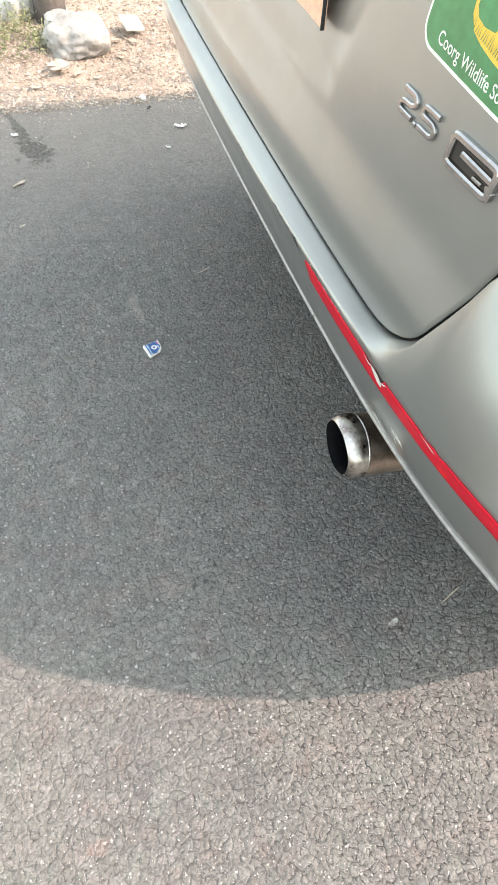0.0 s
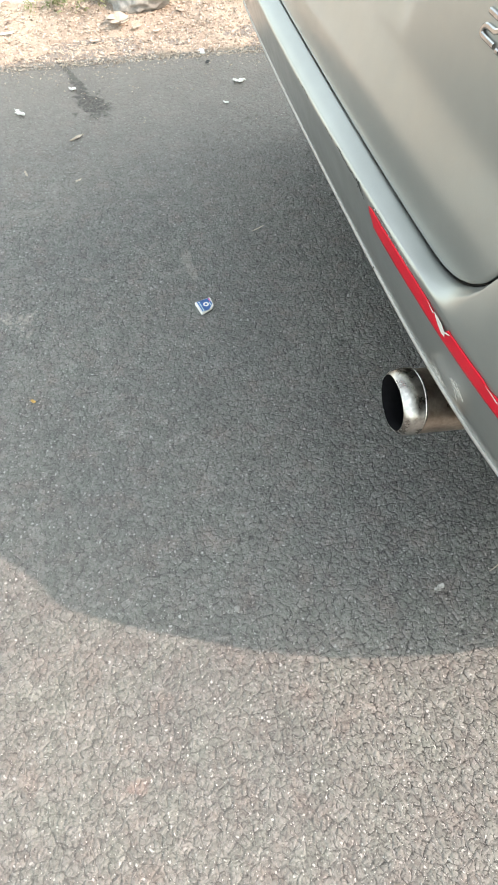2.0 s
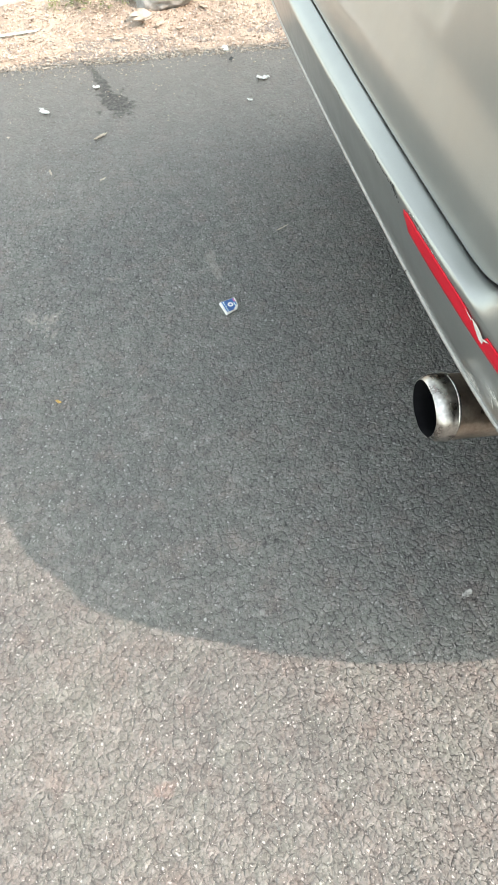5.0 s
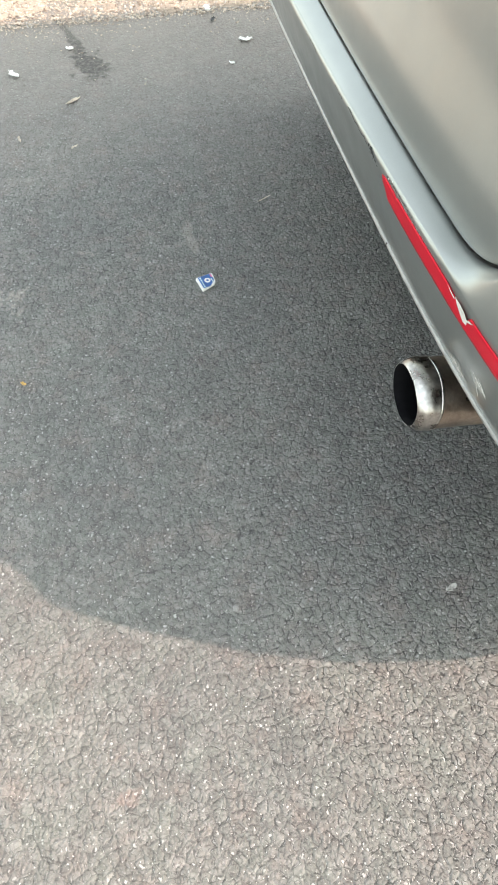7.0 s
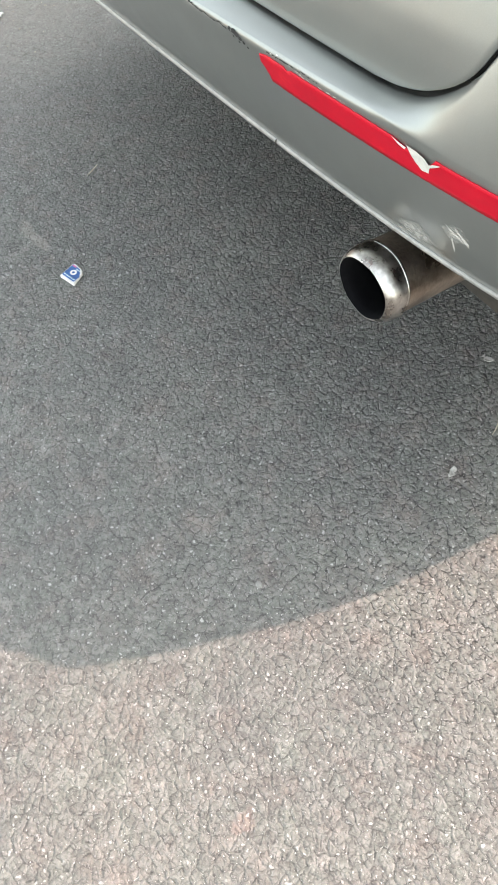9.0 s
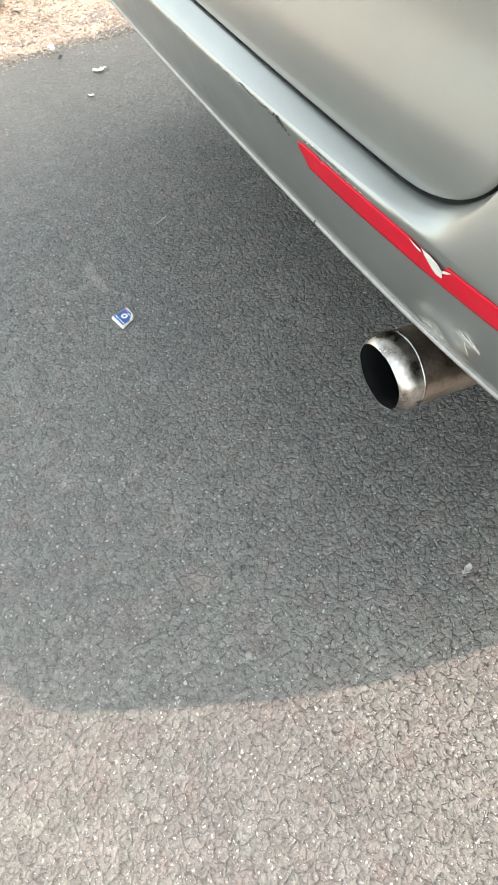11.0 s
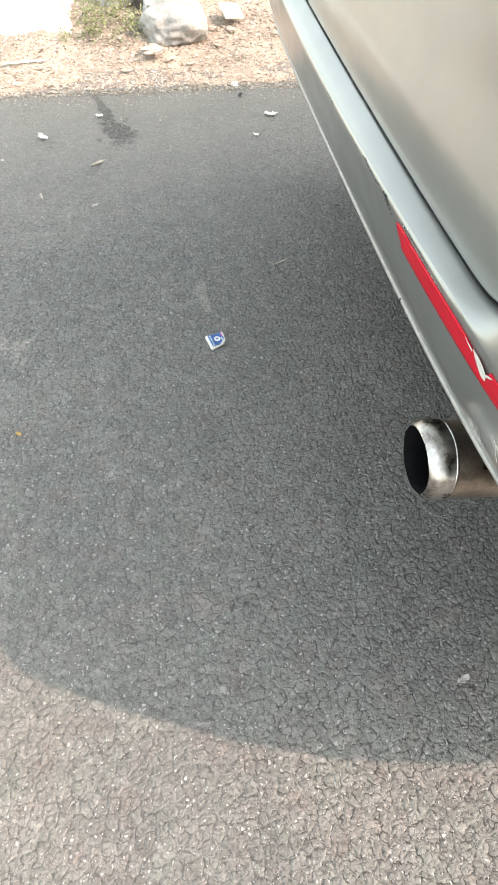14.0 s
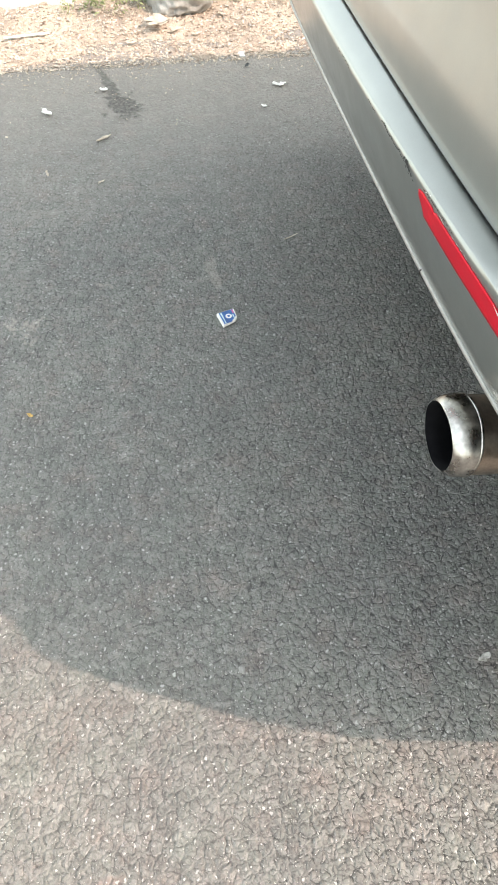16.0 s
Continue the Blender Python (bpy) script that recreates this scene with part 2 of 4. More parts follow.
CHROME = surface("chrome", (0.40, 0.40, 0.40), (0.50, 0.495, 0.49), 30.0, 0.20, metal=1.0, bump=0.03, rough_var=0.06)
TRIM = surface("bright_trim", (0.33, 0.325, 0.31), (0.42, 0.415, 0.40), 30.0, 0.42, metal=0.4, bump=0.05)
RUBBER = surface("black_rubber", (0.02, 0.02, 0.021), (0.04, 0.04, 0.04), 15.0, 0.8, bump=0.3)
BLACK = surface("black_plastic", (0.016, 0.016, 0.017), (0.03, 0.03, 0.03), 20.0, 0.55, bump=0.1)
UNDER = surface("underbody", (0.03, 0.028, 0.026), (0.07, 0.06, 0.05), 9.0, 0.9, bump=0.3)
PRIMER = surface("bare_primer", (0.62, 0.62, 0.58), (0.74, 0.74, 0.70), 40.0, 0.6, bump=0.1)
GOUGE = surface("bare_plastic", (0.012, 0.013, 0.013), (0.06, 0.06, 0.06), 80.0, 0.85, bump=0.5)
DULL = surface("dulled_paint", (0.60, 0.595, 0.565), (0.74, 0.73, 0.70), 160.0, 0.6, metal=0.15, bump=0.1)
LAMP = plain_glass("red_lens", (0.20, 0.003, 0.007))
CLEAR = plain_glass("clear_lens", (0.60, 0.62, 0.62))
GLASS = plain_glass("tinted_glass", (0.012, 0.014, 0.015))
PLATE = surface("plate_sheet", (0.72, 0.44, 0.30), (0.80, 0.52, 0.37), 12.0, 0.45, bump=0.05)
STICKER = surface("green_vinyl", (0.045, 0.20, 0.075), (0.06, 0.25, 0.095), 12.0, 0.42, coat=0.4, bump=0.03)
WHITEV = surface("white_vinyl", (0.70, 0.74, 0.70), (0.78, 0.81, 0.78), 12.0, 0.42, coat=0.4, bump=0.03)
YELLOW = surface("yellow_vinyl", (0.72, 0.46, 0.05), (0.80, 0.55, 0.08), 12.0, 0.42, coat=0.4, bump=0.03)
RIM = surface("alloy_rim", (0.42, 0.42, 0.42), (0.55, 0.55, 0.54), 12.0, 0.35, metal=0.8, bump=0.05)


# ---- building helpers ----
def smooth01(x):
    x = np.clip(x, 0.0, 1.0)
    return x * x * (3 - 2 * x)


def mesh_from(name, verts, faces, material, parent=None, label="", smooth=True):
    """One mesh object, its points in world metres; under a parent, or with its origin at its own base."""
    verts = np.asarray(verts, float)
    if parent is not None:
        base = np.array(parent.matrix_world.translation)
    else:
        base = np.array([verts[:, 0].mean(), verts[:, 1].mean(), verts[:, 2].min()])
    me = bpy.data.meshes.new(name)
    me.from_pydata([tuple(p) for p in verts - base], [], [tuple(int(i) for i in f) for f in faces])
    if smooth:
        me.polygons.foreach_set("use_smooth", [True] * len(me.polygons))
    me.materials.append(material)
    me.update()
    ob = new(name, me)
    if parent is not None:
        ob.parent = parent
        ob.location = (0, 0, 0)
        bpy.context.view_layer.update()
    else:
        ob.location = base
    if label:
        ob["label"] = label
    return ob


def part(name, bm, material, parent, label="", smooth=True):
    bmesh.ops.recalc_face_normals(bm, faces=bm.faces[:])
    bm.verts.index_update()
    vs = [tuple(v.co) for v in bm.verts]
    fs = [[v.index for v in f.verts] for f in bm.faces]
    bm.free()
    return mesh_from(name, vs, fs, material, parent, label, smooth)


def empty(name, base, label, category, group=""):
    ob = new(name)
    ob.location = base
    bpy.context.view_layer.update()
    return tagged(ob, label, category, group)


def sheet(P, wrap=False, flip=False):
    """Points and faces of a grid P[i, j]."""
    ni, nj = P.shape[:2]
    ids = np.arange(ni * nj).reshape(ni, nj)
    if wrap:
        ids = np.vstack([ids, ids[:1]])
    q = np.stack([ids[:-1, :-1], ids[1:, :-1], ids[1:, 1:], ids[:-1, 1:]], -1).reshape(-1, 4)
    return P.reshape(-1, 3), q[:, ::-1] if flip else q


def thick(ob, t, offset=-1.0):
    s = ob.modifiers.new("thickness", 'SOLIDIFY')
    s.thickness, s.offset = t, offset
    return ob


def rounded(ob, w, n=2):
    b = ob.modifiers.new("edges", 'BEVEL')
    b.width, b.segments, b.limit_method = w, n, 'ANGLE'
    return ob


def tube(path, radii, sides=24, closed_ends=False):
    """Rings of points along a path."""
    path = [Vector(p) for p in path]
    rows = []
    up = Vector((0, 0, 1))
    for i, p in enumerate(path):
        d = (path[min(i + 1, len(path) - 1)] - path[max(i - 1, 0)]).normalized()
        ref = up if abs(d.z) < 0.9 else Vector((1, 0, 0))
        a = d.cross(ref).normalized()
        b = a.cross(d)
        r = radii[i] if isinstance(radii, (list, tuple)) else radii
        rows.append([p + (a * math.cos(k) + b * math.sin(k)) * r for k in np.linspace(0, 2 * math.pi, sides, endpoint=False)])
    P = np.array([[tuple(v) for v in row] for row in rows])
    v, f = sheet(P.transpose(1, 0, 2), wrap=True)
    f = [list(q) for q in f]
    if closed_ends:
        n = len(path)
        f.append([k * n for k in range(sides)])
        f.append([k * n + n - 1 for k in range(sides)][::-1])
    return v, f


def box_bm(size, m, bevel=0.0, segs=2):
    bm = bmesh.new()
    bmesh.ops.create_cube(bm, size=1.0, matrix=m @ Matrix.Diagonal((*size, 1)))
    if bevel:
        bmesh.ops.bevel(bm, geom=bm.edges[:], offset=bevel, segments=segs, affect='EDGES', profile=0.5)
    return bm


def lump(center, size, seed, cuts=3, rough=0.25, turn=0.0, freq=1.6):
    """A stone: a sphere pushed about by noise and flattened underneath."""
    bm = bmesh.new()
    bmesh.ops.create_icosphere(bm, subdivisions=cuts, radius=1.0)
    off = Vector((seed * 3.7, seed * 1.9, seed * 5.1))
    rot = Matrix.Rotation(turn, 3, 'Z')
    for v in bm.verts:
        c = v.co.copy()
        k = 1 + rough * noise.noise(c * freq + off) + 0.4 * rough * noise.noise(c * freq * 2.7 + off) + 0.15 * rough * noise.noise(c * freq * 7 + off)
        facet = max(abs(c.x), abs(c.y), abs(c.z)) ** -0.45
        c = c * k * facet
        c.z = max(c.z, -0.55 + 0.05 * noise.noise(c * 3))
        c = rot @ Vector((c.x * size[0], c.y * size[1], (c.z + 0.5) * size[2]))
        v.co = c + Vector(center)
    return bm


# ---- the road, with its aggregate in relief ----
def cells(x, y, s, seed):
    """Nearest and second nearest of scattered stone centres, and a number for the nearest stone."""
    rng = np.random.RandomState(seed)
    N = 512
    jx, jy, val = rng.rand(N, N), rng.rand(N, N), rng.rand(N, N)
    gx, gy = x / s, y / s
    ix, iy = np.floor(gx).astype(int), np.floor(gy).astype(int)
    f1, f2, who = np.full(x.shape, 9.0), np.full(x.shape, 9.0), np.zeros(x.shape)
    for a in (-1, 0, 1):
        for b in (-1, 0, 1):
            cx, cy = ix + a, iy + b
            kx, ky = cx % N, cy % N
            d = np.hypot(gx - cx - jx[kx, ky], gy - cy - jy[kx, ky])
            near = d < f1
            f2 = np.where(near, f1, np.minimum(f2, d))
            who = np.where(near, val[kx, ky], who)
            f1 = np.where(near, d, f1)
    return f1, f2, who


def wavy(x, y, freq, seed):
    """Smooth noise on a grid, from value noise."""
    rng = np.random.RandomState(seed)
    T = rng.rand(256, 256)
    gx, gy = x * freq, y * freq
    ix, iy = np.floor(gx).astype(int), np.floor(gy).astype(int)
    fx, fy = smooth01(gx - ix), smooth01(gy - iy)
    g = lambda a, b: T[(ix + a) % 256, (iy + b) % 256]
    return (g(0, 0) * (1 - fx) + g(1, 0) * fx) * (1 - fy) + (g(0, 1) * (1 - fx) + g(1, 1) * fx) * fy


def spaced(*stretches):
    """Coordinates in order: (start, end, step) stretches."""
    out = []
    for a, b, step in stretches:
        out.append(np.linspace(a, b, max(1, int(round((b - a) / step))), endpoint=False))
    return np.append(np.concatenate(out), stretches[-1][1])


def fast_sheet(name, X, Y, Z, material, attrs=None):
    ni, nj = X.shape
    me = bpy.data.meshes.new(name)
    V = np.stack([X, Y, Z], -1).reshape(-1, 3).astype(np.float32)
    ids = np.arange(ni * nj, dtype=np.int32).reshape(ni, nj)
    F = np.stack([ids[:-1, :-1], ids[1:, :-1], ids[1:, 1:], ids[:-1, 1:]], -1).reshape(-1, 4)
    me.vertices.add(len(V))
    me.vertices.foreach_set("co", V.ravel())
    me.loops.add(F.size)
    me.loops.foreach_set("vertex_index", F.ravel())
    me.polygons.add(len(F))
    me.polygons.foreach_set("loop_start", np.arange(0, F.size, 4, dtype=np.int32))
    me.update(calc_edges=True)
    me.polygons.foreach_set("use_smooth", np.ones(len(F), bool))
    for key, val in (attrs or {}).items():
        a = me.attributes.new(key, 'FLOAT', 'POINT')
        a.data.foreach_set("value", np.asarray(val, np.float32).ravel())
    me.materials.append(material)
    me.validate()
    return new(name, me)


def blob(X, Y, cx, cy, rx, ry, turn, seed, ragged=0.6):
    c, s = math.cos(turn), math.sin(turn)
    a, b = (X - cx) * c + (Y - cy) * s, -(X - cx) * s + (Y - cy) * c
    d = np.sqrt((a / rx) ** 2 + (b / ry) ** 2) + ragged * (wavy(X, Y, 45, seed) - 0.5) + 0.5 * ragged * (wavy(X, Y, 120, seed + 1) - 0.5)
    return smooth01((1.15 - d) / 0.45)


def build_road():
    xs = spaced((-300, -8, 40), (-8, -2, 0.5), (-2, -1.2, 0.03), (-1.2, -0.15, 0.0026), (-0.15, 1.62, 0.0052))
    ys = spaced((-400, -10, 50), (-10, -2, 0.6), (-2, -0.62, 0.03), (-0.62, 0.85, 0.0028), (0.85, 1.3, 0.006), (1.3, 3, 0.06), (3, 12, 0.6), (12, 400, 50))
    xs = xs[xs > -7.2]
    X, Y = np.meshgrid(xs, ys, indexing='ij')
    wx = X + 0.010 * (wavy(X, Y, 70, 5) - 0.5) + 0.004 * (wavy(X, Y, 190, 7) - 0.5)
    wy = Y + 0.010 * (wavy(X, Y, 70, 6) - 0.5) + 0.004 * (wavy(X, Y, 190, 8) - 0.5)
    f1, f2, who = cells(wx, wy, 0.0100, 11)
    g1, g2, who2 = cells(wx, wy, 0.0165, 12)
    big = wavy(X, Y, 14, 21) + 0.5 * (wavy(X, Y, 45, 22) - 0.5) > 0.60      # patches of larger stone
    e1, e2 = f2 - f1, g2 - g1
    k1, k2, who3 = cells(wx + 0.006 * (wavy(X, Y, 40, 9) - 0.5), wy + 0.006 * (wavy(X, Y, 40, 10) - 0.5), 0.031, 13)
    e3 = (0.30 + 0.16 * (who3 - 0.7) / 0.3 - k1)                            # single large flat stones
    lone = (who3 > 0.72) & (e3 > 0)
    h1 = 0.0016 * smooth01(e1 / 0.45) + 0.0009 * (who - 0.5)
    h2 = 0.0021 * smooth01(e2 / 0.35) + 0.0012 * (who2 - 0.5)
    Z = np.where(lone, 0.0024 * smooth01(e3 / 0.10), np.where(big, h2, h1)) - 0.0015 + 0.004 * (wavy(X, Y, 2.3, 31) - 0.5)
    coarse = smooth01((0.42 - Y + 0.25 * (wavy(X, Y, 5, 35) - 0.5)) / 0.55)      # smoother where wheels have polished the surface
    beyond = smooth01((X + 0.25) / 0.5)
    coarse = np.maximum(coarse, 0.62 * beyond)
    Z = Z * (0.45 + 0.45 * coarse)
    grain, joint = np.where(lone, 0.85, np.where(big, who2, who)), np.where(lone, 2.2 * e3, np.where(big, 1.6 * e2, e1))
    far = (X < -1.2) | (Y < -0.62) | (Y > 1.3)
    Z = np.where(far, 0.0, Z)
    joint *= 0.75 + 0.9 * wavy(X, Y, 90, 33)
    grain, joint = np.where(far, 0.45, grain), np.where(far, 0.5, joint)
    stain = np.maximum(blob(X, Y, 1.135, 0.385, 0.080, 0.052, 0.2, 41, 1.1), 0.9 * blob(X, Y, 1.27, 0.425, 0.10, 0.020, 0.28, 43))
    stain = np.maximum(stain, 0.8 * blob(X, Y, 1.395, 0.465, 0.075, 0.011, 0.35, 45))
    crumbs = np.maximum(blob(X, Y, 0.156, 0.603, 0.050, 0.035, 1.2, 55, 1.6), 0.8 * blob(X, Y, 0.287, 0.440, 0.026, 0.016, 1.2, 57, 1.6))
    crumbs *= wavy(X, Y, 160, 58) > 0.52
    chalk = 0.38 * crumbs + 0.22 * np.maximum(blob(X, Y, 0.31, 0.188, 0.055, 0.014, 0.15, 51, 1.3), 0.45 * blob(X, Y, 0.60, 0.60, 0.04, 0.02, 1.0, 53, 1.9))
    red = 0.10 * blob(X, Y, -0.902, 0.442, 0.012, 0.020, 0.4, 61, 1.0)
    return tagged(fast_sheet("road", X, Y, Z, ASPHALT, {"grain": grain, "joint": joint, "rough": 0.58 + 0.46 * coarse, "stain": stain, "chalk": chalk, "redmark": red}),
                  "worn grey asphalt road with exposed pale aggregate", "road", kind="structure")


def verge_height(X, Y):
    edge = 1.43 + 0.06 * (wavy(X, Y, 4, 71) - 0.5) + 0.03 * (wavy(X, Y, 18, 72) - 0.5)
    rise = smooth01((X - edge + 0.10) / 0.16)
    Z = -0.05 + 0.052 * rise + 0.030 * smooth01((X - 1.5) / 0.6)
    rough = 0.010 * (wavy(X, Y, 30, 73) - 0.5) + 0.008 * (wavy(X, Y, 75, 74) - 0.5) + 0.014 * (wavy(X, Y, 9, 75) - 0.5)
    return Z + rough * rise * (np.abs(X) < 6)


def build_ground():
    xs = spaced((-900, -60, 140), (-60, -8, 13), (-8, 1.2, 0.8), (1.2, 3.0, 0.009), (3.0, 6, 0.15), (6, 60, 9), (60, 900, 140))
    ys = spaced((-900, -60, 140), (-60, -4, 8), (-4, -0.9, 0.15), (-0.9, 1.4, 0.009), (1.4, 5, 0.15), (5, 60, 9), (60, 900, 140))
    X, Y = np.meshgrid(xs, ys, indexing='ij')
    return tagged(fast_sheet("ground", X, Y, verge_height(X, Y), DIRT), "dry brown earth verge littered with wood chips", "ground", kind="structure")


road = build_road()
ground = build_ground()


def scattered(name, count, place, size, flat, material, seed, label, category):
    """Many small loose pieces, one object."""
    rng = np.random.RandomState(seed)
    base = np.array([(1, 0, 0), (0.3, 0.8, 0.1), (-0.8, 0.5, 0), (-0.7, -0.6, 0.1), (0.4, -0.8, 0), (0.1, 0.1, 0.8), (0, 0, -0.8)])
    tri = np.array([(0, 1, 5), (1, 2, 5), (2, 3, 5), (3, 4, 5), (4, 0, 5), (1, 0, 6), (2, 1, 6), (3, 2, 6), (4, 3, 6), (0, 4, 6)])
    V, F = [], []
    for k in range(count):
        x, y, z = place(rng)
        s = size[0] * (size[1] / size[0]) ** (rng.rand() ** 1.8)
        p = base * (1 + 0.35 * (rng.rand(7, 1) - 0.5)) * np.array([s, s * rng.uniform(0.25, 0.75), s * flat * rng.uniform(0.6, 1.3)])
        r = Euler((rng.normal(0, 0.3), rng.normal(0, 0.3), rng.uniform(0, 6.3))).to_matrix()
        p = p @ np.array(r).T + np.array([x, y, z + s * flat * 0.35])
        V.append(p)
        F.append(tri + 7 * k)
    me = bpy.data.meshes.new(name)
    me.from_pydata(np.concatenate(V).tolist(), [], np.concatenate(F).tolist())
    me.materials.append(material)
    return tagged(new(name, me), label, category, kind="stuff")


def on_verge(rng):
    x, y = 1.40 + 0.95 * rng.rand() ** 1.05, rng.uniform(-0.60, 1.0)
    return x, y, max(0.0, float(verge_height(np.array([x]), np.array([y]))[0]))


def on_road(rng):
    x = rng.uniform(-1.2, 1.4)
    return x, rng.uniform(-0.6, 1.1), -0.0005


def on_road_edge(rng):
    return 1.44 - abs(rng.normal(0, 0.045 if rng.rand() < 0.65 else 0.16)), rng.uniform(-0.7, 1.2), 0.0


scattered("wood_chips", 19000, on_verge, (0.0035, 0.012), 0.45, CHIP, 5, "brown wood chips and dead leaf litter on the verge", "litter")
scattered("verge_gravel", 2500, on_verge, (0.003, 0.009), 0.6, GRIT, 6, "small pale gravel strewn over the earth verge", "gravel")
scattered("road_grit", 1300, on_road, (0.0010, 0.0030), 0.6, GRIT, 7, "fine pale grit lying loose on the asphalt", "gravel")
scattered("edge_grit", 2400, on_road_edge, (0.0015, 0.007), 0.5, CHIP, 8, "brown crumbs and chips along the road edge", "litter")

# ---- the car ----
HALF = 0.90                                   # half the car's width
LIP = 0.50                                    # height of the bumper's lower edge


def rear_plan(u):
    """How far back the bumper's lower edge reaches, across the car."""
    return -0.0192 + 0.031 * u - 0.0201 * u * u - 0.108 * u ** 6


def bumper_plan(n_mid=150, n_corner=24, n_side=6):
    """The lower edge in plan from the right wheel arch round the rear to the left one, with outward normals."""
    def corner(sign):
        p3 = np.array([0.80, rear_plan(sign * 0.80)])
        slope = (rear_plan(sign * 0.80) - rear_plan(sign * 0.79)) / 0.01
        p2 = p3 + np.array([0.06, 0.06 * slope])
        p0, p1 = np.array([HALF, -0.28]), np.array([HALF, -0.090])
        t = np.linspace(0, 1, n_corner, endpoint=False)[:, None]
        c = (1 - t) ** 3 * p0 + 3 * (1 - t) ** 2 * t * p1 + 3 * (1 - t) * t * t * p2 + t ** 3 * p3
        side = np.stack([np.full(n_side, HALF), np.linspace(-0.74, -0.28, n_side, endpoint=False)], 1)
        out = np.concatenate([side, c])
        out[:, 0] *= sign
        return out
    u = np.linspace(-0.80, 0.80, n_mid)
    pts = np.concatenate([corner(-1), np.stack([u, rear_plan(u)], 1), corner(1)[::-1]])
    d = np.gradient(pts, axis=0)
    d /= np.linalg.norm(d, axis=1)[:, None]
    return pts, np.stack([-d[:, 1], d[:, 0]], 1)


PLAN, PLAN_N = bumper_plan()
FACE_Z = np.array([0.50, 0.506, 0.53, 0.56, 0.59, 0.61, 0.625, 0.636, 0.642, 0.646, 0.6495, 0.652, 0.6535])
FACE_V = np.array([0.0, 0.003, 0.0135, 0.0245, 0.0332, 0.0380, 0.0412, 0.0445, 0.0459, 0.0467, 0.0470, 0.0464, 0.0446])   # rolled top edge
FACE_C = np.array([0.0, 0.003, 0.0135, 0.0245, 0.0332, 0.0380, 0.0412, 0.0440, 0.0458, 0.0466, 0.0471, 0.0474, 0.0475])   # plain, towards the corners


def face_out(z):
    return np.interp(z, FACE_Z, FACE_V)


def lip_height(v):
    """The lower edge drops towards the wheel arches, round the corner."""
    return np.interp(-v, [0.10, 0.115, 0.13, 0.15, 0.18, 0.20, 0.24, 0.31, 0.36, 0.50], [0.500, 0.495, 0.472, 0.435, 0.395, 0.367, 0.323, 0.284, 0.262, 0.250])


def edge_top(u):
    """Height of the shelf's outer edge, lower towards the middle of the car."""
    return np.interp(np.abs(u), [0.0, 0.1, 0.22, 0.35, 0.45, 0.55], [0.641, 0.6415, 0.644, 0.648, 0.651, 0.6535])


def on_bumper(u, z, lift=0.0):
    """A place on the bumper's face, lifted off it."""
    i = np.interp(u, PLAN[6:-6, 0], np.arange(6, len(PLAN) - 6))
    pu, pv = np.interp(i, np.arange(len(PLAN)), PLAN[:, 0]), np.interp(i, np.arange(len(PLAN)), PLAN[:, 1])
    nu, nv = np.interp(i, np.arange(len(PLAN)), PLAN_N[:, 0]), np.interp(i, np.arange(len(PLAN)), PLAN_N[:, 1])
    o = face_out(LIP + (z - LIP) * 0.1535 / (edge_top(u) - LIP)) * (1.0 - 0.85 * smooth01((abs(u) - 0.815) / 0.066)) + lift
    return np.array([pu + nu * o, pv + nv * o, z])


GATE_U = np.array([-0.72, -0.69, -0.682, -0.680, -0.676, -0.667, -0.656, -0.643, -0.629, -0.614, -0.594])
GATE_Z = np.array([1.02, 0.93, 0.877, 0.855, 0.834, 0.812, 0.782, 0.750, 0.718, 0.694, 0.66])


def gate_half(z):
    """Half-width of the tailgate at a height, rounded at its foot."""
    w = np.interp(z, GATE_Z[::-1], -GATE_U[::-1])
    w = np.where(z > 1.02, 0.72 - 0.13 * np.maximum(z - 1.02, 0) ** 1.2, w)
    foot = np.clip((z - 0.665) / 0.045, 0, 1)
    return w - 0.075 * (1 - np.sqrt(1 - (1 - foot) ** 2))


OUT_Z = np.linspace(0.665, 0.837, 90)
OUT_U = gate_half(OUT_Z)


def gate_foot(au):
    """Height of the tailgate's lower outline at a distance from the middle, up to the foot of the tail light."""
    return float(np.interp(au, OUT_U, OUT_Z))


car = empty("car", (0, -2.2, 0), "silver-grey people carrier parked at the road edge, scuffed rear bumper", "car")


T_Z = np.array([0.665, 0.670, 0.675, 0.70, 0.725, 0.745, 0.765, 0.785, 0.80, 0.84, 0.88, 0.95, 1.02, 1.06, 1.09, 1.30, 1.50, 1.62, 1.68])
T_O = np.array([0.0222, 0.0232, 0.0240, 0.0250, 0.0240, 0.0195, 0.0145, 0.0100, 0.0082, 0.0060, 0.0035, -0.004, -0.014, -0.028, -0.042, -0.170, -0.300, -0.390, -0.46])
S_Z = np.arange(0.665, 1.68, 0.002)
S_O = np.interp(S_Z, T_Z, T_O)
S_O[8:-8] = np.convolve(S_O, np.ones(9) / 9, "same")[8:-8]      # eases the breaks in the panel


LIP_AT = [0.0, 0.49, 0.53, 0.555, 0.575, 0.595, 0.615, 0.635, 0.66, 0.69]
LIP_LIFT = [0.0006, 0.0006, 0.0016, 0.0038, 0.0078, 0.0140, 0.0140, 0.0140, 0.0140, 0.0140]
LIP_DROP = [0.013, 0.013, 0.013, 0.013, 0.013, 0.013, 0.011, 0.009, 0.006, 0.004]
LIP_OUT = [0.0245, 0.0245, 0.0235, 0.0220, 0.0205, 0.0185, 0.0155, 0.0115, 0.0075, 0.0040]


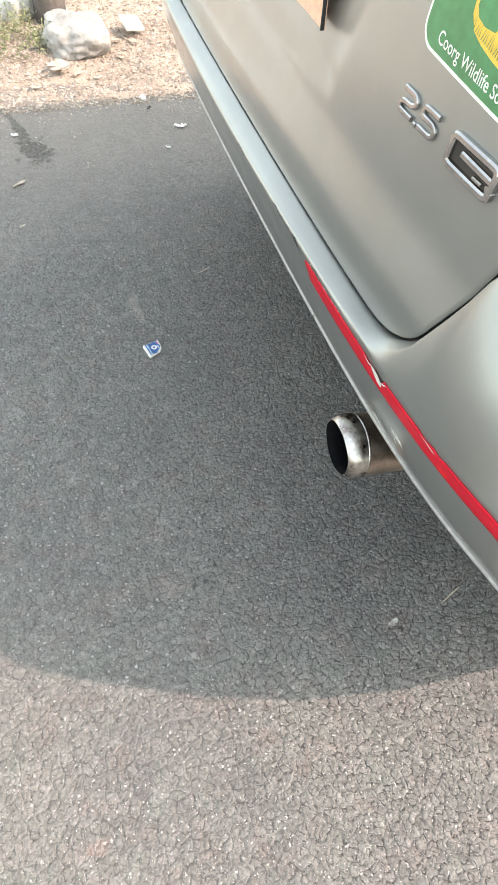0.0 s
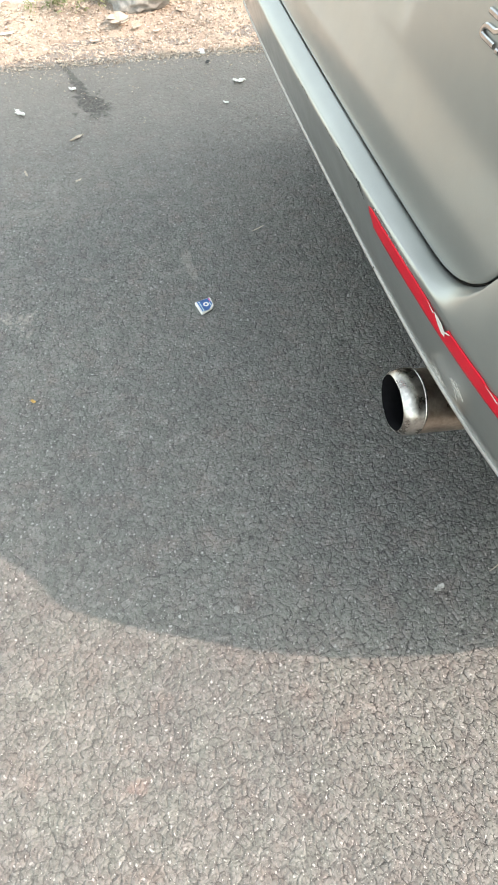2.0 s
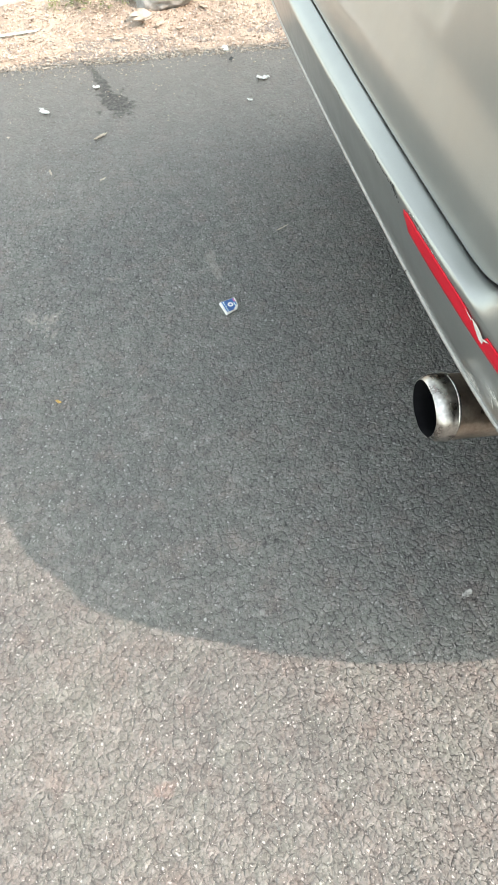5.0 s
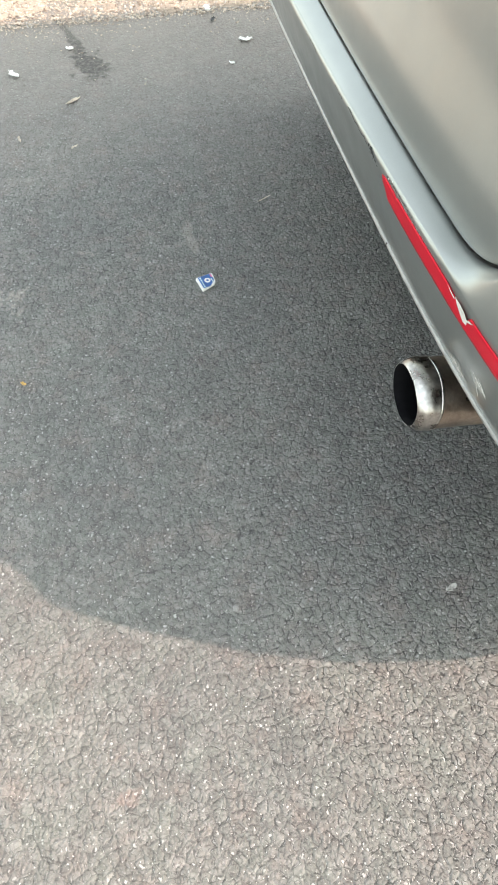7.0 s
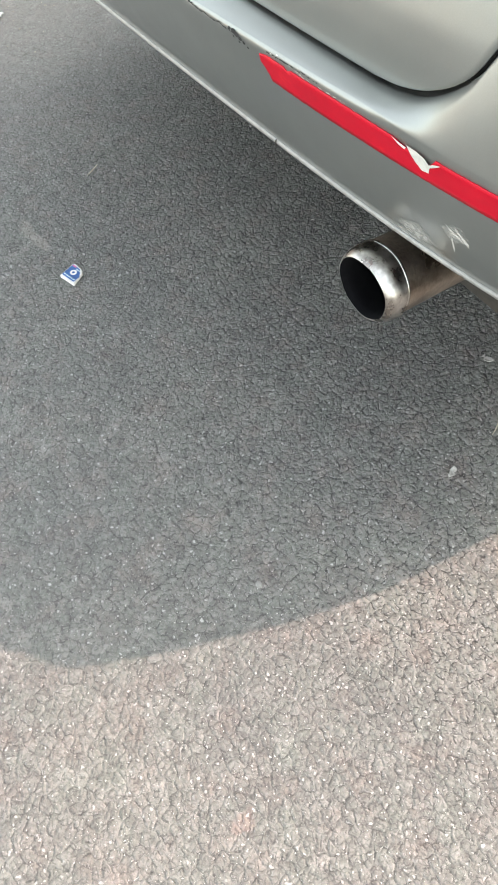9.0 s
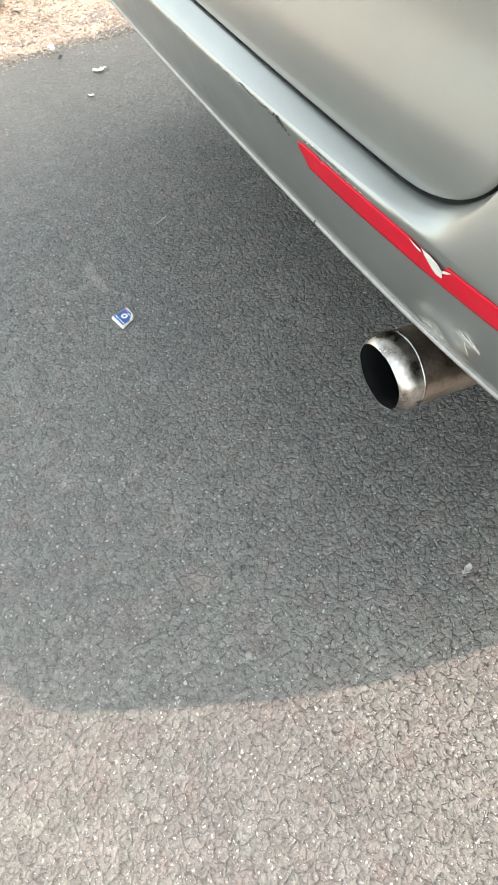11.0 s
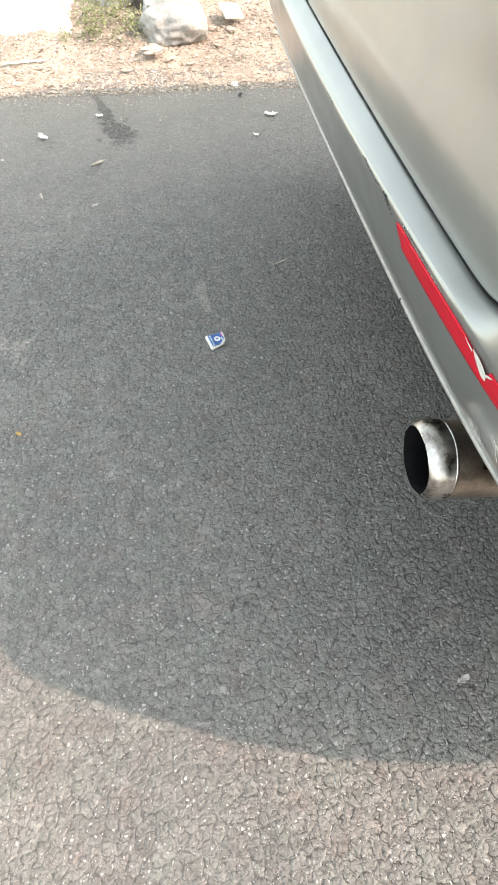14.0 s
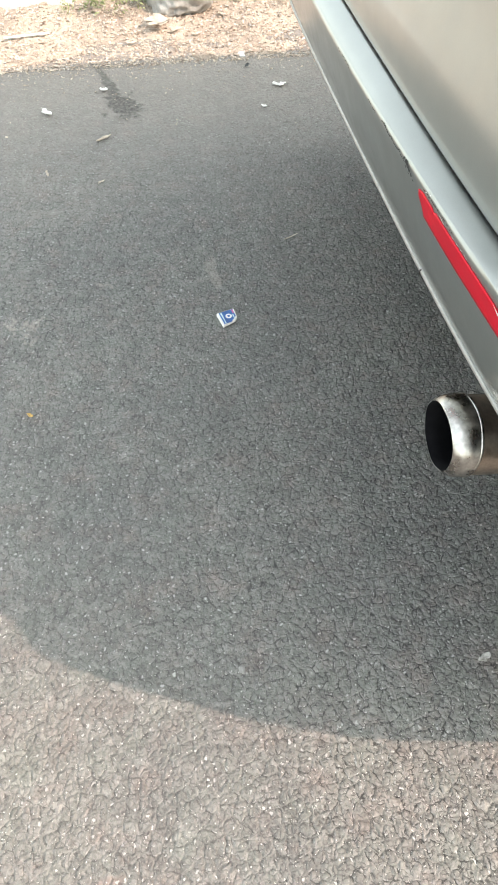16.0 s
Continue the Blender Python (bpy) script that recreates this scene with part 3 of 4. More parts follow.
def build_bumper():
    rows = []
    for (u, v), (nu, nv) in zip(PLAN, PLAN_N):
        au = abs(u)
        tuck = 1.0 - 0.85 * float(smooth01((au - 0.815) / 0.066))
        low = float(lip_height(v))
        edge = float(edge_top(u))
        zs = low + (FACE_Z - LIP) / (FACE_Z[-1] - LIP) * (edge - low)
        w = float(smooth01((au - 0.515) / 0.065))
        out = FACE_V + (FACE_C - FACE_V) * w
        row = [(u - nu * 0.022, v - nv * 0.022, low + 0.004), (u - nu * 0.010, v - nv * 0.010, low)]
        row += [(u + nu * o * tuck, v + nv * o * tuck, z) for z, o in zip(zs, out)]
        # up the face to a rounded lip, over it into the trough, and on to the tailgate
        side = float(smooth01((au - 0.63) / 0.12))
        top = gate_foot(au - 0.0015) - 0.006 * float(smooth01((0.62 - au) / 0.05))
        end = float(np.interp(top, S_Z, S_O)) - 0.003 * float(smooth01((0.63 - au) / 0.04))
        end += (-0.052 - end) * float(smooth01((au - 0.672) / 0.10))
        beside = float(smooth01((au - 0.585) / 0.02))
        lip_z = (edge + float(np.interp(au, LIP_AT, LIP_LIFT))) * (1 - beside) + (top - float(np.interp(au, LIP_AT, LIP_DROP))) * beside
        lip_o = end + float(np.interp(au, LIP_AT, LIP_OUT))
        o0, z0 = out[-1] * tuck, zs[-1]
        q = np.linspace(0, 1, 13)[1:]
        up_o = o0 + 0.004 * side * np.sin(q * math.pi) - (o0 - lip_o) * q ** (1.6 + 1.2 * side)
        up_z = z0 + (lip_z - z0) * q
        p = np.linspace(0, 1, 11)[1:]
        in_o = lip_o + (end - lip_o) * p
        in_z = lip_z + (top - lip_z) * p ** 0.75
        oo, zz = np.concatenate([[o0], up_o, in_o]), np.concatenate([[z0], up_z, in_z])
        for _ in range(2):
            oo[1:-1], zz[1:-1] = (oo[:-2] + 2 * oo[1:-1] + oo[2:]) / 4, (zz[:-2] + 2 * zz[1:-1] + zz[2:]) / 4
        oo = oo - 0.15 * float(smooth01((au - 0.755) / 0.11)) * np.clip((zz - z0) / 0.18, 0, 1) ** 0.85      # leans in round the corner
        row += [(u + nu * o, v + nv * o, z) for o, z in zip(oo[1:], zz[1:])]
        o, z = float(oo[-1]), float(zz[-1])
        row += [(u + nu * (o - d), v + nv * (o - d), z - k * (1 - side)) for d, k in ((0.006, 0.003), (0.014, 0.005), (0.060, 0.006))]
        rows.append(row)
    v, f = sheet(np.array(rows), flip=True)
    ob = mesh_from("bumper", v, f, PAINT, car, "silver bumper with chipped top edge")
    thick(ob, 0.004, -1.0)
    return ob


bumper = build_bumper()


def build_lip_trim():
    rows = []
    for (u, v), (nu, nv) in zip(PLAN, PLAN_N):
        z0 = float(lip_height(v))
        rows.append([(u + nu * o, v + nv * o, z0 + z) for o, z in
                     ((-0.008, -0.001), (-0.004, -0.0032), (0.001, -0.0032), (0.0038, -0.0014), (0.0042, 0.0012), (0.0028, 0.0032), (0.0008, 0.0036), (-0.002, 0.003))])
    v, f = sheet(np.array(rows), flip=True)
    return mesh_from("edge_trim", v, f, TRIM, bumper, "bright rolled edge strip")


build_lip_trim()
sx, sy, sz = on_bumper(-0.353, 0.5, 0.0038)
part("joint", box_bm((0.0016, 0.002, 0.007), pose(sx, sy, sz)), UNDER, bumper)


def build_tape():
    """Red strip along the bumper, torn at its upper edge in places."""
    rng = np.random.RandomState(3)
    us = np.linspace(-0.387, -0.875, 330)
    rows = []
    for k, u in enumerate(us):
        lo, hi = 0.6125 + 0.0030 * float(smooth01((-0.55 - u) / 0.12)), 0.6425 + 0.0025 * float(smooth01((-0.55 - u) / 0.12))
        lo += 0.0006 * math.sin(u * 31) + 0.0005 * rng.rand()
        hi += 0.0006 * math.sin(u * 23 + 1) - 0.0008 * rng.rand()
        hi -= 0.0145 * max(0.0, 1 - abs(u + 0.606) / 0.011) + 0.0050 * max(0.0, 1 - abs(u + 0.590) / 0.020)   # the large tear
        hi -= 0.0035 * max(0.0, 1 - abs(u + 0.700) / 0.012) + 0.003 * max(0.0, 1 - abs(u + 0.724) / 0.008)
        hi -= 0.0025 * max(0.0, 1 - abs(u + 0.43) / 0.006)
        if u > -0.399:                                  # slanting, torn end
            t = (u + 0.399) / 0.012
            lo += 0.017 * t ** 0.8
            hi -= 0.003 * t
        rows.append([on_bumper(u, lo + (hi - lo) * q, 0.0011) for q in np.linspace(0, 1, 7)])
    v, f = sheet(np.array(rows))
    ob = mesh_from("reflective_tape", v, f, TAPE, bumper, "torn red reflective tape", smooth=True)
    thick(ob, 0.0009, -1.0)


build_tape()


def patch(name, outline, material, seed, lift=0.0007, label=""):
    """A small flat fleck on the bumper from a run of (u, z) edge points round a centre."""
    c = np.mean(outline, axis=0)
    vs = [on_bumper(c[0], c[1], lift)] + [on_bumper(u, z, lift) for u, z in outline]
    n = len(outline)
    fs = [(0, 1 + k, 1 + (k + 1) % n) for k in range(n)]
    return mesh_from(name, vs, fs, material, bumper, label, smooth=False)


def ragged_band(name, u0, u1, zc, thick_z, material, seed, lift=0.0008, gaps=0.0, label=""):
    """A broken, crooked line of flaked paint along the bumper."""
    rng = np.random.RandomState(seed)
    us = np.arange(u0, u1, 0.0022)
    V, F = [], []
    z = zc = LIP + (zc - LIP) * (float(edge_top((u0 + u1) / 2)) - LIP) / 0.1535
    for k, u in enumerate(us[:-1]):
        z += rng.normal(0, 0.00045)
        z = zc + 0.9 * (z - zc)
        if rng.rand() < gaps:
            continue
        t = thick_z * rng.uniform(0.3, 1.0)
        b = len(V)
        V += [on_bumper(u, z - t / 2, lift), on_bumper(us[k + 1], z - t / 2 + rng.normal(0, 0.0003), lift), on_bumper(us[k + 1], z + t / 2, lift), on_bumper(u, z + t / 2, lift)]
        F.append((b, b + 1, b + 2, b + 3))
    return mesh_from(name, V, F, material, bumper, label, smooth=False)


ragged_band("paint_crack", -0.345, -0.255, 0.6495, 0.0015, GOUGE, 4, gaps=0.06, label="dark crack in the paint")
ragged_band("paint_crack", -0.235, -0.20, 0.6498, 0.0013, GOUGE, 5, gaps=0.2)
ragged_band("paint_crack", -0.12, -0.06, 0.6498, 0.0011, GOUGE, 6, gaps=0.3)
ragged_band("paint_crack", -0.475, -0.40, 0.6498, 0.0011, GOUGE, 7, gaps=0.3)
ragged_band("paint_chip", -0.52, -0.40, 0.6475, 0.0010, PRIMER, 8, gaps=0.55, label="flaked pale primer")
rng = np.random.RandomState(9)
for gu, gz, gr in ((-0.339, 0.6445, 0.0026), (-0.346, 0.6440, 0.0034), (-0.351, 0.6425, 0.0036), (-0.356, 0.6405, 0.0030), (-0.362, 0.6385, 0.0026), (-0.368, 0.6360, 0.0020), (-0.345, 0.6385, 0.0016), (-0.354, 0.6362, 0.0013)):
    patch("paint_gouge", [(gu + gr * rng.uniform(0.6, 1.5) * math.cos(a), gz + gr * rng.uniform(0.5, 1.0) * math.sin(a)) for a in np.linspace(0, 6.28, 9, endpoint=False)], GOUGE, 1, label="dark gouge in the paint")
patch("tape_backing", [(-0.569, 0.6435), (-0.578, 0.6418), (-0.586, 0.6405), (-0.584, 0.6375), (-0.577, 0.6390)], PRIMER, 2, 0.0021, "white torn tape backing")
patch("tape_backing", [(-0.586, 0.6435), (-0.597, 0.6432), (-0.606, 0.6405), (-0.612, 0.6345), (-0.6105, 0.6260), (-0.603, 0.6245), (-0.597, 0.6290), (-0.591, 0.6360)], PRIMER, 2, 0.0021)
patch("tape_backing", [(-0.609, 0.6345), (-0.616, 0.6395), (-0.624, 0.6428), (-0.618, 0.6375), (-0.610, 0.6318)], PRIMER, 2, 0.0021)
patch("tape_backing", [(-0.690, 0.6400), (-0.700, 0.6398), (-0.712, 0.6375), (-0.718, 0.6385), (-0.704, 0.6412)], PRIMER, 2, 0.0016)
for a, b, half in (((-0.628, 0.573), (-0.650, 0.560), 0.0018), ((-0.638, 0.576), (-0.654, 0.562), 0.0015), ((-0.636, 0.561), (-0.638, 0.536), 0.0013), ((-0.645, 0.571), (-0.656, 0.558), 0.0028), ((-0.632, 0.564), (-0.646, 0.566), 0.0009)):
    du, dz = b[0] - a[0], b[1] - a[1]
    k = half / math.hypot(du, dz)
    p, q = (a[0] + du * 0.3, a[1] + dz * 0.3), (a[0] + du * 0.75, a[1] + dz * 0.75)
    patch("scratch", [a, (p[0] - dz * k, p[1] + du * k), (q[0] - dz * k * 0.6, q[1] + du * k * 0.6), b, (q[0] + dz * k, q[1] - du * k), (p[0] + dz * k * 0.5, p[1] - du * k * 0.5)], DULL, 3, 0.0006, "pale scratch")


def pale_patch_material():
    """A streaky pale colour, fading out into the paint round it."""
    m, n, l, p = nodes_of("pale_fade")
    fade = n.new("ShaderNodeAttribute")
    fade.attribute_name = "fade"
    streak = ramp(n, l, tex_noise(n, l, 190.0, 5.0, 0.7).outputs[0], (0.34, 0.0), (0.66, 1.0))
    l.new(mixed(n, l, 'MULTIPLY', 1.0, fade.outputs["Fac"], streak.outputs[0]), p.inputs["Alpha"])
    l.new(ramp(n, l, tex_noise(n, l, 60.0).outputs[0], (0.3, (0.58, 0.575, 0.55)), (0.7, (0.76, 0.755, 0.73))).outputs[0], p.inputs["Base Color"])
    p.inputs["Roughness"].default_value = 0.7
    return m


PALE_FADE = pale_patch_material()


def pale_patch(cu, cz, ru, rz, turn, strength):
    q = np.linspace(-1, 1, 15)
    c, s_ = math.cos(turn), math.sin(turn)
    P = np.array([[on_bumper(cu + (a * c - b * s_) * ru, cz + (a * s_ * ru + b * c * rz), 0.0006) for a in q] for b in q])
    v, f = sheet(P)
    ob = mesh_from("pale_patch", v, f, PALE_FADE, bumper, "soft pale patch on the paint")
    at = ob.data.attributes.new("fade", 'FLOAT', 'POINT')
    A, B = np.meshgrid(q, q)
    d = np.hypot(A, B) + 0.30 * np.sin(4 * np.arctan2(B, A) + 7 * cu) * 0.4
    at.data.foreach_set("value", (strength * smooth01((1.0 - d) / 0.55)).astype(np.float32).ravel())


pale_patch(-0.588, 0.526, 0.024, 0.017, -0.45, 0.80)
pale_patch(-0.572, 0.513, 0.016, 0.008, -0.3, 0.55)
pale_patch(-0.640, 0.566, 0.017, 0.014, -0.5, 0.55)

# tailgate
def gate_v(u, z, flat=False):
    """How far back the tailgate's skin stands."""
    o = np.interp(z, S_Z, S_O)
    v = rear_plan(u) + o - 0.10 * np.maximum(0, z - 1.05) * np.abs(u)
    if not flat:                                    # hollow for the number plate
        lean = 0.55 * np.maximum(z - 0.85, 0.0)
        hollow = smooth01((u + 0.330 + lean) / 0.045) * smooth01((0.355 + lean - u) / 0.045) * smooth01((1.00 - z) / 0.02)
        v = v - 0.0050 * hollow * smooth01((z - 0.802) / 0.040)
    return v


def on_gate(u, z, lift=0.0, flat=False):
    e = 0.002
    v = float(gate_v(u, z, flat))
    n = Vector((-(float(gate_v(u + e, z, True)) - float(gate_v(u - e, z, True))) / (2 * e), 1.0, -(float(gate_v(u, z + e, True)) - float(gate_v(u, z - e, True))) / (2 * e))).normalized()
    return Vector((u, v, z)) + n * lift


def build_tailgate():
    zs = np.concatenate([np.linspace(0.665, 0.70, 16, endpoint=False), np.linspace(0.70, 1.08, 110, endpoint=False), np.linspace(1.08, 1.66, 24)])
    rows = []
    for z in zs:
        w = float(gate_half(z))
        rows.append([(u, float(gate_v(u, z)), z) for u in np.linspace(-w, w, 181)])
    v, f = sheet(np.array(rows), flip=False)
    ob = mesh_from("tailgate", v, f, PAINT, car, "plain silver tailgate, closed")
    thick(ob, 0.004, -1.0)
    return ob


tailgate = build_tailgate()
for sgn in (-1, 1):                                  # dark rubber in the gap round the tailgate
    rows = []
    for z in np.linspace(0.668, 1.50, 60):
        w = float(gate_half(z))
        v0 = float(gate_v(sgn * w, z, True))
        rows.append([(sgn * (w - 0.006), v0 - 0.0045, z), (sgn * (w + 0.001), v0 - 0.008, z), (sgn * (w + 0.005), v0 - 0.022, z), (sgn * (w + 0.006), v0 - 0.05, z)])
    v, f = sheet(np.array(rows), flip=sgn < 0)
    mesh_from("seal", v, f, BLACK, tailgate, "black rubber seal")


def gate_sheet(name, us, zs, lift, material, label="", shape=None, flat=False):
    rows = [[tuple(on_gate(u, z, lift, flat)) for u in us] for z in zs]
    v, f = sheet(np.array(rows))
    ob = mesh_from(name, v, f, material, tailgate, label)
    return ob


gate_sheet("rear_window", np.linspace(-0.62, 0.62, 31), np.linspace(1.13, 1.56, 16), 0.003, GLASS, "dark tinted rear window")


def stroke(points, origin, size, slant, width, height, name, material, lift=0.0005):
    """A raised letter stroke on the tailgate; points run in a unit box, x to the viewer's right."""
    pts = [Vector((p[0] * size[0] + slant * p[1] * size[1], p[1] * size[1])) for p in points]
    fine = []
    for k in range(len(pts) - 1):
        for t in np.linspace(0, 1, 5, endpoint=False):
            fine.append(pts[k].lerp(pts[k + 1], t))
    fine.append(pts[-1])
    for _ in range(2):
        fine = [fine[0]] + [(fine[i - 1] + 2 * fine[i] + fine[i + 1]) / 4 for i in range(1, len(fine) - 1)] + [fine[-1]]
    rows = []
    prof = ((-0.5, 0.0), (-0.46, 0.7), (-0.24, 1.0), (0.24, 1.0), (0.46, 0.7), (0.5, 0.0))
    for i, p in enumerate(fine):
        d = (fine[min(i + 1, len(fine) - 1)] - fine[max(i - 1, 0)]).normalized()
        n = Vector((-d.y, d.x))
        rows.append([tuple(on_gate(origin[0] - (p.x + n.x * a * width), origin[1] + p.y + n.y * a * width, lift + h * height)) for a, h in prof])
    v, f = sheet(np.array(rows), flip=True)
    f = [list(q) for q in f]
    m, k = len(rows), len(prof)
    f.append(list(range(k)))
    f.append([(m - 1) * k + j for j in range(k)][::-1])
    return mesh_from(name, v, f, material, tailgate, smooth=False)


TWO = ((0.02, 1.0), (0.75, 1.0), (0.98, 0.85), (0.98, 0.62), (0.75, 0.48), (0.2, 0.46), (0.02, 0.30), (0.02, 0.0), (1.0, 0.0))
FIVE = ((1.0, 1.0), (0.03, 1.0), (0.03, 0.55), (0.75, 0.55), (0.98, 0.42), (0.98, 0.14), (0.8, 0.0), (0.0, 0.0))
RING = ((0.5, 0.0), (0.93, 0.0), (0.985, 0.05), (1.0, 0.20), (1.0, 0.86), (0.97, 0.97), (0.90, 1.0), (0.07, 1.0), (0.01, 0.95), (0.0, 0.84), (0.0, 0.20), (0.02, 0.06), (0.10, 0.0), (0.5, 0.0))
stroke(TWO, (-0.468, 0.8735), (0.0265, 0.0205), 0.12, 0.0058, 0.0034, "badge_digit", CHROME)
stroke(((0.0, 0.0), (0.5, 0.0), (1.0, 0.0)), (-0.4992, 0.8720), (0.005, 0.01), 0.0, 0.005, 0.003, "badge_point", CHROME)
stroke(FIVE, (-0.507, 0.8735), (0.0275, 0.0205), 0.12, 0.0058, 0.0034, "badge_digit", CHROME)
# dark strip in place of the shade in the letter's groove
stroke(((0.0, 0.5), (0.5, 0.5), (1.0, 0.5)), (-0.566, 0.8700), (0.060, 0.0260), 0.0, 0.022, 0.0010, "badge_groove_shade", UNDER)
stroke(RING, (-0.5640, 0.8700), (0.066, 0.0262), 0.06, 0.0078, 0.0058, "badge_letter", CHROME)
stroke(((1.0, 0.55), (0.7, 0.57), (0.27, 0.60)), (-0.5640, 0.8700), (0.066, 0.0262), 0.06, 0.0070, 0.0050, "badge_letter", CHROME)
stroke(((1.0, 0.18), (0.97, 0.3), (0.95, 0.45)), (-0.5640, 0.8700), (0.066, 0.0262), 0.06, 0.0110, 0.0054, "badge_letter", CHROME)
stroke(((0.62, 0.26), (0.72, 0.26), (0.82, 0.26)), (-0.5640, 0.8700), (0.066, 0.0262), 0.06, 0.0034, 0.0046, "badge_letter", CHROME)


def rounded_outline(u0, u1, z0, z1, r, n=8):
    out = []
    for cu, cz, a0 in ((u1 - r, z1 - r, 0), (u0 + r, z1 - r, 90), (u0 + r, z0 + r, 180), (u1 - r, z0 + r, 270)):
        out += [(cu + r * math.cos(radians(a0 + 90 * k / n)), cz + r * math.sin(radians(a0 + 90 * k / n))) for k in range(n + 1)]
    return out


def decal(name, outline, lift, material, label="", parent=None, rings=14):
    """A thin vinyl shape laid on the tailgate."""
    fine = []
    for k, (u, z) in enumerate(outline):
        u1, z1 = outline[(k + 1) % len(outline)]
        steps = max(1, int(math.hypot(u1 - u, z1 - z) / 0.008))
        fine += [(u + (u1 - u) * j / steps, z + (z1 - z) * j / steps) for j in range(steps)]
    outline = fine
    c = np.mean(outline, axis=0)
    P = np.array([[tuple(on_gate(c[0] + (u - c[0]) * q, c[1] + (z - c[1]) * q, lift, True)) for q in np.linspace(0.02, 1, rings)] for u, z in outline])
    v, f = sheet(P, wrap=True)
    f = [list(q) for q in f] + [[k * rings for k in range(len(outline))]]
    return mesh_from(name, v, f, material, tailgate, label)


ST = (-0.650, -0.466, 0.9265, 1.045)


def slope_of(outline):
    """The sticker sits a few degrees out of level."""
    return [(u, z + 0.07 * (u + 0.56)) for u, z in outline]


decal("sticker_edge", slope_of(rounded_outline(*ST, 0.020)), 0.0005, WHITEV, "white edge of a vinyl sticker")
decal("sticker", slope_of(rounded_outline(ST[0] + 0.0032, ST[1] - 0.0032, ST[2] + 0.0032, ST[3] - 0.0032, 0.0172)), 0.0008, STICKER, "green vinyl sticker with white words")
decal("sticker_picture", [(-0.524, 1.030), (-0.524, 0.990), (-0.527, 0.976), (-0.536, 0.966), (-0.550, 0.961), (-0.568, 0.957), (-0.584, 0.9545), (-0.586, 0.972), (-0.582, 0.990), (-0.582, 1.030)], 0.0011, YELLOW, "yellow picture on the sticker")
decal("sticker_picture", [(-0.530, 0.994), (-0.530, 0.983), (-0.536, 0.976), (-0.548, 0.973), (-0.562, 0.974), (-0.566, 0.982), (-0.566, 0.994), (-0.548, 0.998)], 0.0014, STICKER)
for k in range(16):
    u0 = -0.531 - 0.0034 * k
    z0 = 0.9672 - 0.0006 * k
    decal("grass_blade", [(u0, z0), (u0 - 0.0010, z0), (u0 - 0.0022 + 0.0022 * math.sin(k * 2.1), z0 + 0.011 + 0.003 * math.sin(k * 1.7))], 0.0015, STICKER, rings=2)
decal("small_mark", [(-0.6225 + 0.0028 * math.cos(k * 0.628), 0.9445 + 0.0028 * math.sin(k * 0.628)) for k in range(10)], 0.0012, WHITEV, rings=2)
decal("small_mark", [(-0.6225 + 0.0021 * math.cos(k * 0.628), 0.9445 + 0.0021 * math.sin(k * 0.628)) for k in range(10)], 0.0015, STICKER, rings=2)


def words(text, origin, size, squeeze, lift, material, name):
    """Lettering laid on the tailgate."""
    cu = bpy.data.curves.new(name, 'FONT')
    cu.body, cu.size, cu.resolution_u, cu.offset = text, 1.0, 3, 0.010
    tmp = new(name, cu)
    me = bpy.data.meshes.new_from_object(tmp.evaluated_get(bpy.context.evaluated_depsgraph_get()))
    vs = [tuple(on_gate(origin[0] - v.co.x * size * squeeze, origin[1] + v.co.y * size - 0.075 * v.co.x * size * squeeze, lift, True)) for v in me.vertices]
    fs = [list(p.vertices) for p in me.polygons]
    bpy.data.objects.remove(tmp)
    bpy.data.curves.remove(cu)
    bpy.data.meshes.remove(me)
    return mesh_from(name, vs, fs, material, tailgate, smooth=False)


words("Coorg Wildlife Society", (-0.4935, 0.9420), 0.0157, 0.90, 0.0013, WHITEV, "lettering")

# number plate in its hollow
def build_plate():
    us, zs = np.linspace(-0.277, 0.273, 12), np.linspace(0.871, 0.985, 5)
    v0 = float(gate_v(-0.1, 0.90, True)) + 0.0104
    P = np.array([[(u, v0 - 0.02 * (u - 0.03) * 0 + 0.03 * u, z) for u in us] for z in zs])
    v, f = sheet(P)
    ob = mesh_from("number_plate", v, f, PLATE, tailgate, "pale orange number plate", smooth=False)
    thick(ob, 0.003, -1.0)
    for side, (a, b, c, d) in enumerate(((-0.2790, -0.2768, 0.871, 0.989), (0.2728, 0.275, 0.871, 0.989), (-0.280, 0.276, 0.9848, 0.989))):
        mid = (a + b) / 2
        bm = box_bm((b - a, 0.005, d - c), pose(mid, v0 + 0.03 * mid + 0.001, (c + d) / 2, 0, 0, math.degrees(math.atan(0.03))), 0.001)
        part("plate_frame", bm, BLACK, tailgate)
    for k in range(8):                                # characters as plain bars
        u = 0.235 - 0.053 * k
        part("plate_mark", box_bm((0.026, 0.002, 0.055), pose(u, v0 + 0.03 * u + 0.0022, 0.926)), BLACK, tailgate)


build_plate()


# body shell, by level rings from floor to roof
def ring(z, w, rear, front, power, n=120):
    a = np.linspace(0, 2 * math.pi, n, endpoint=False)
    c, s = np.cos(a), np.sin(a)
    x = w * np.sign(c) * np.abs(c) ** (2 / power)
    mid, L = (rear + front) / 2, (rear - front) / 2
    return np.stack([x, mid + L * np.sign(s) * np.abs(s) ** (2 / power), np.full(n, z)], 1)


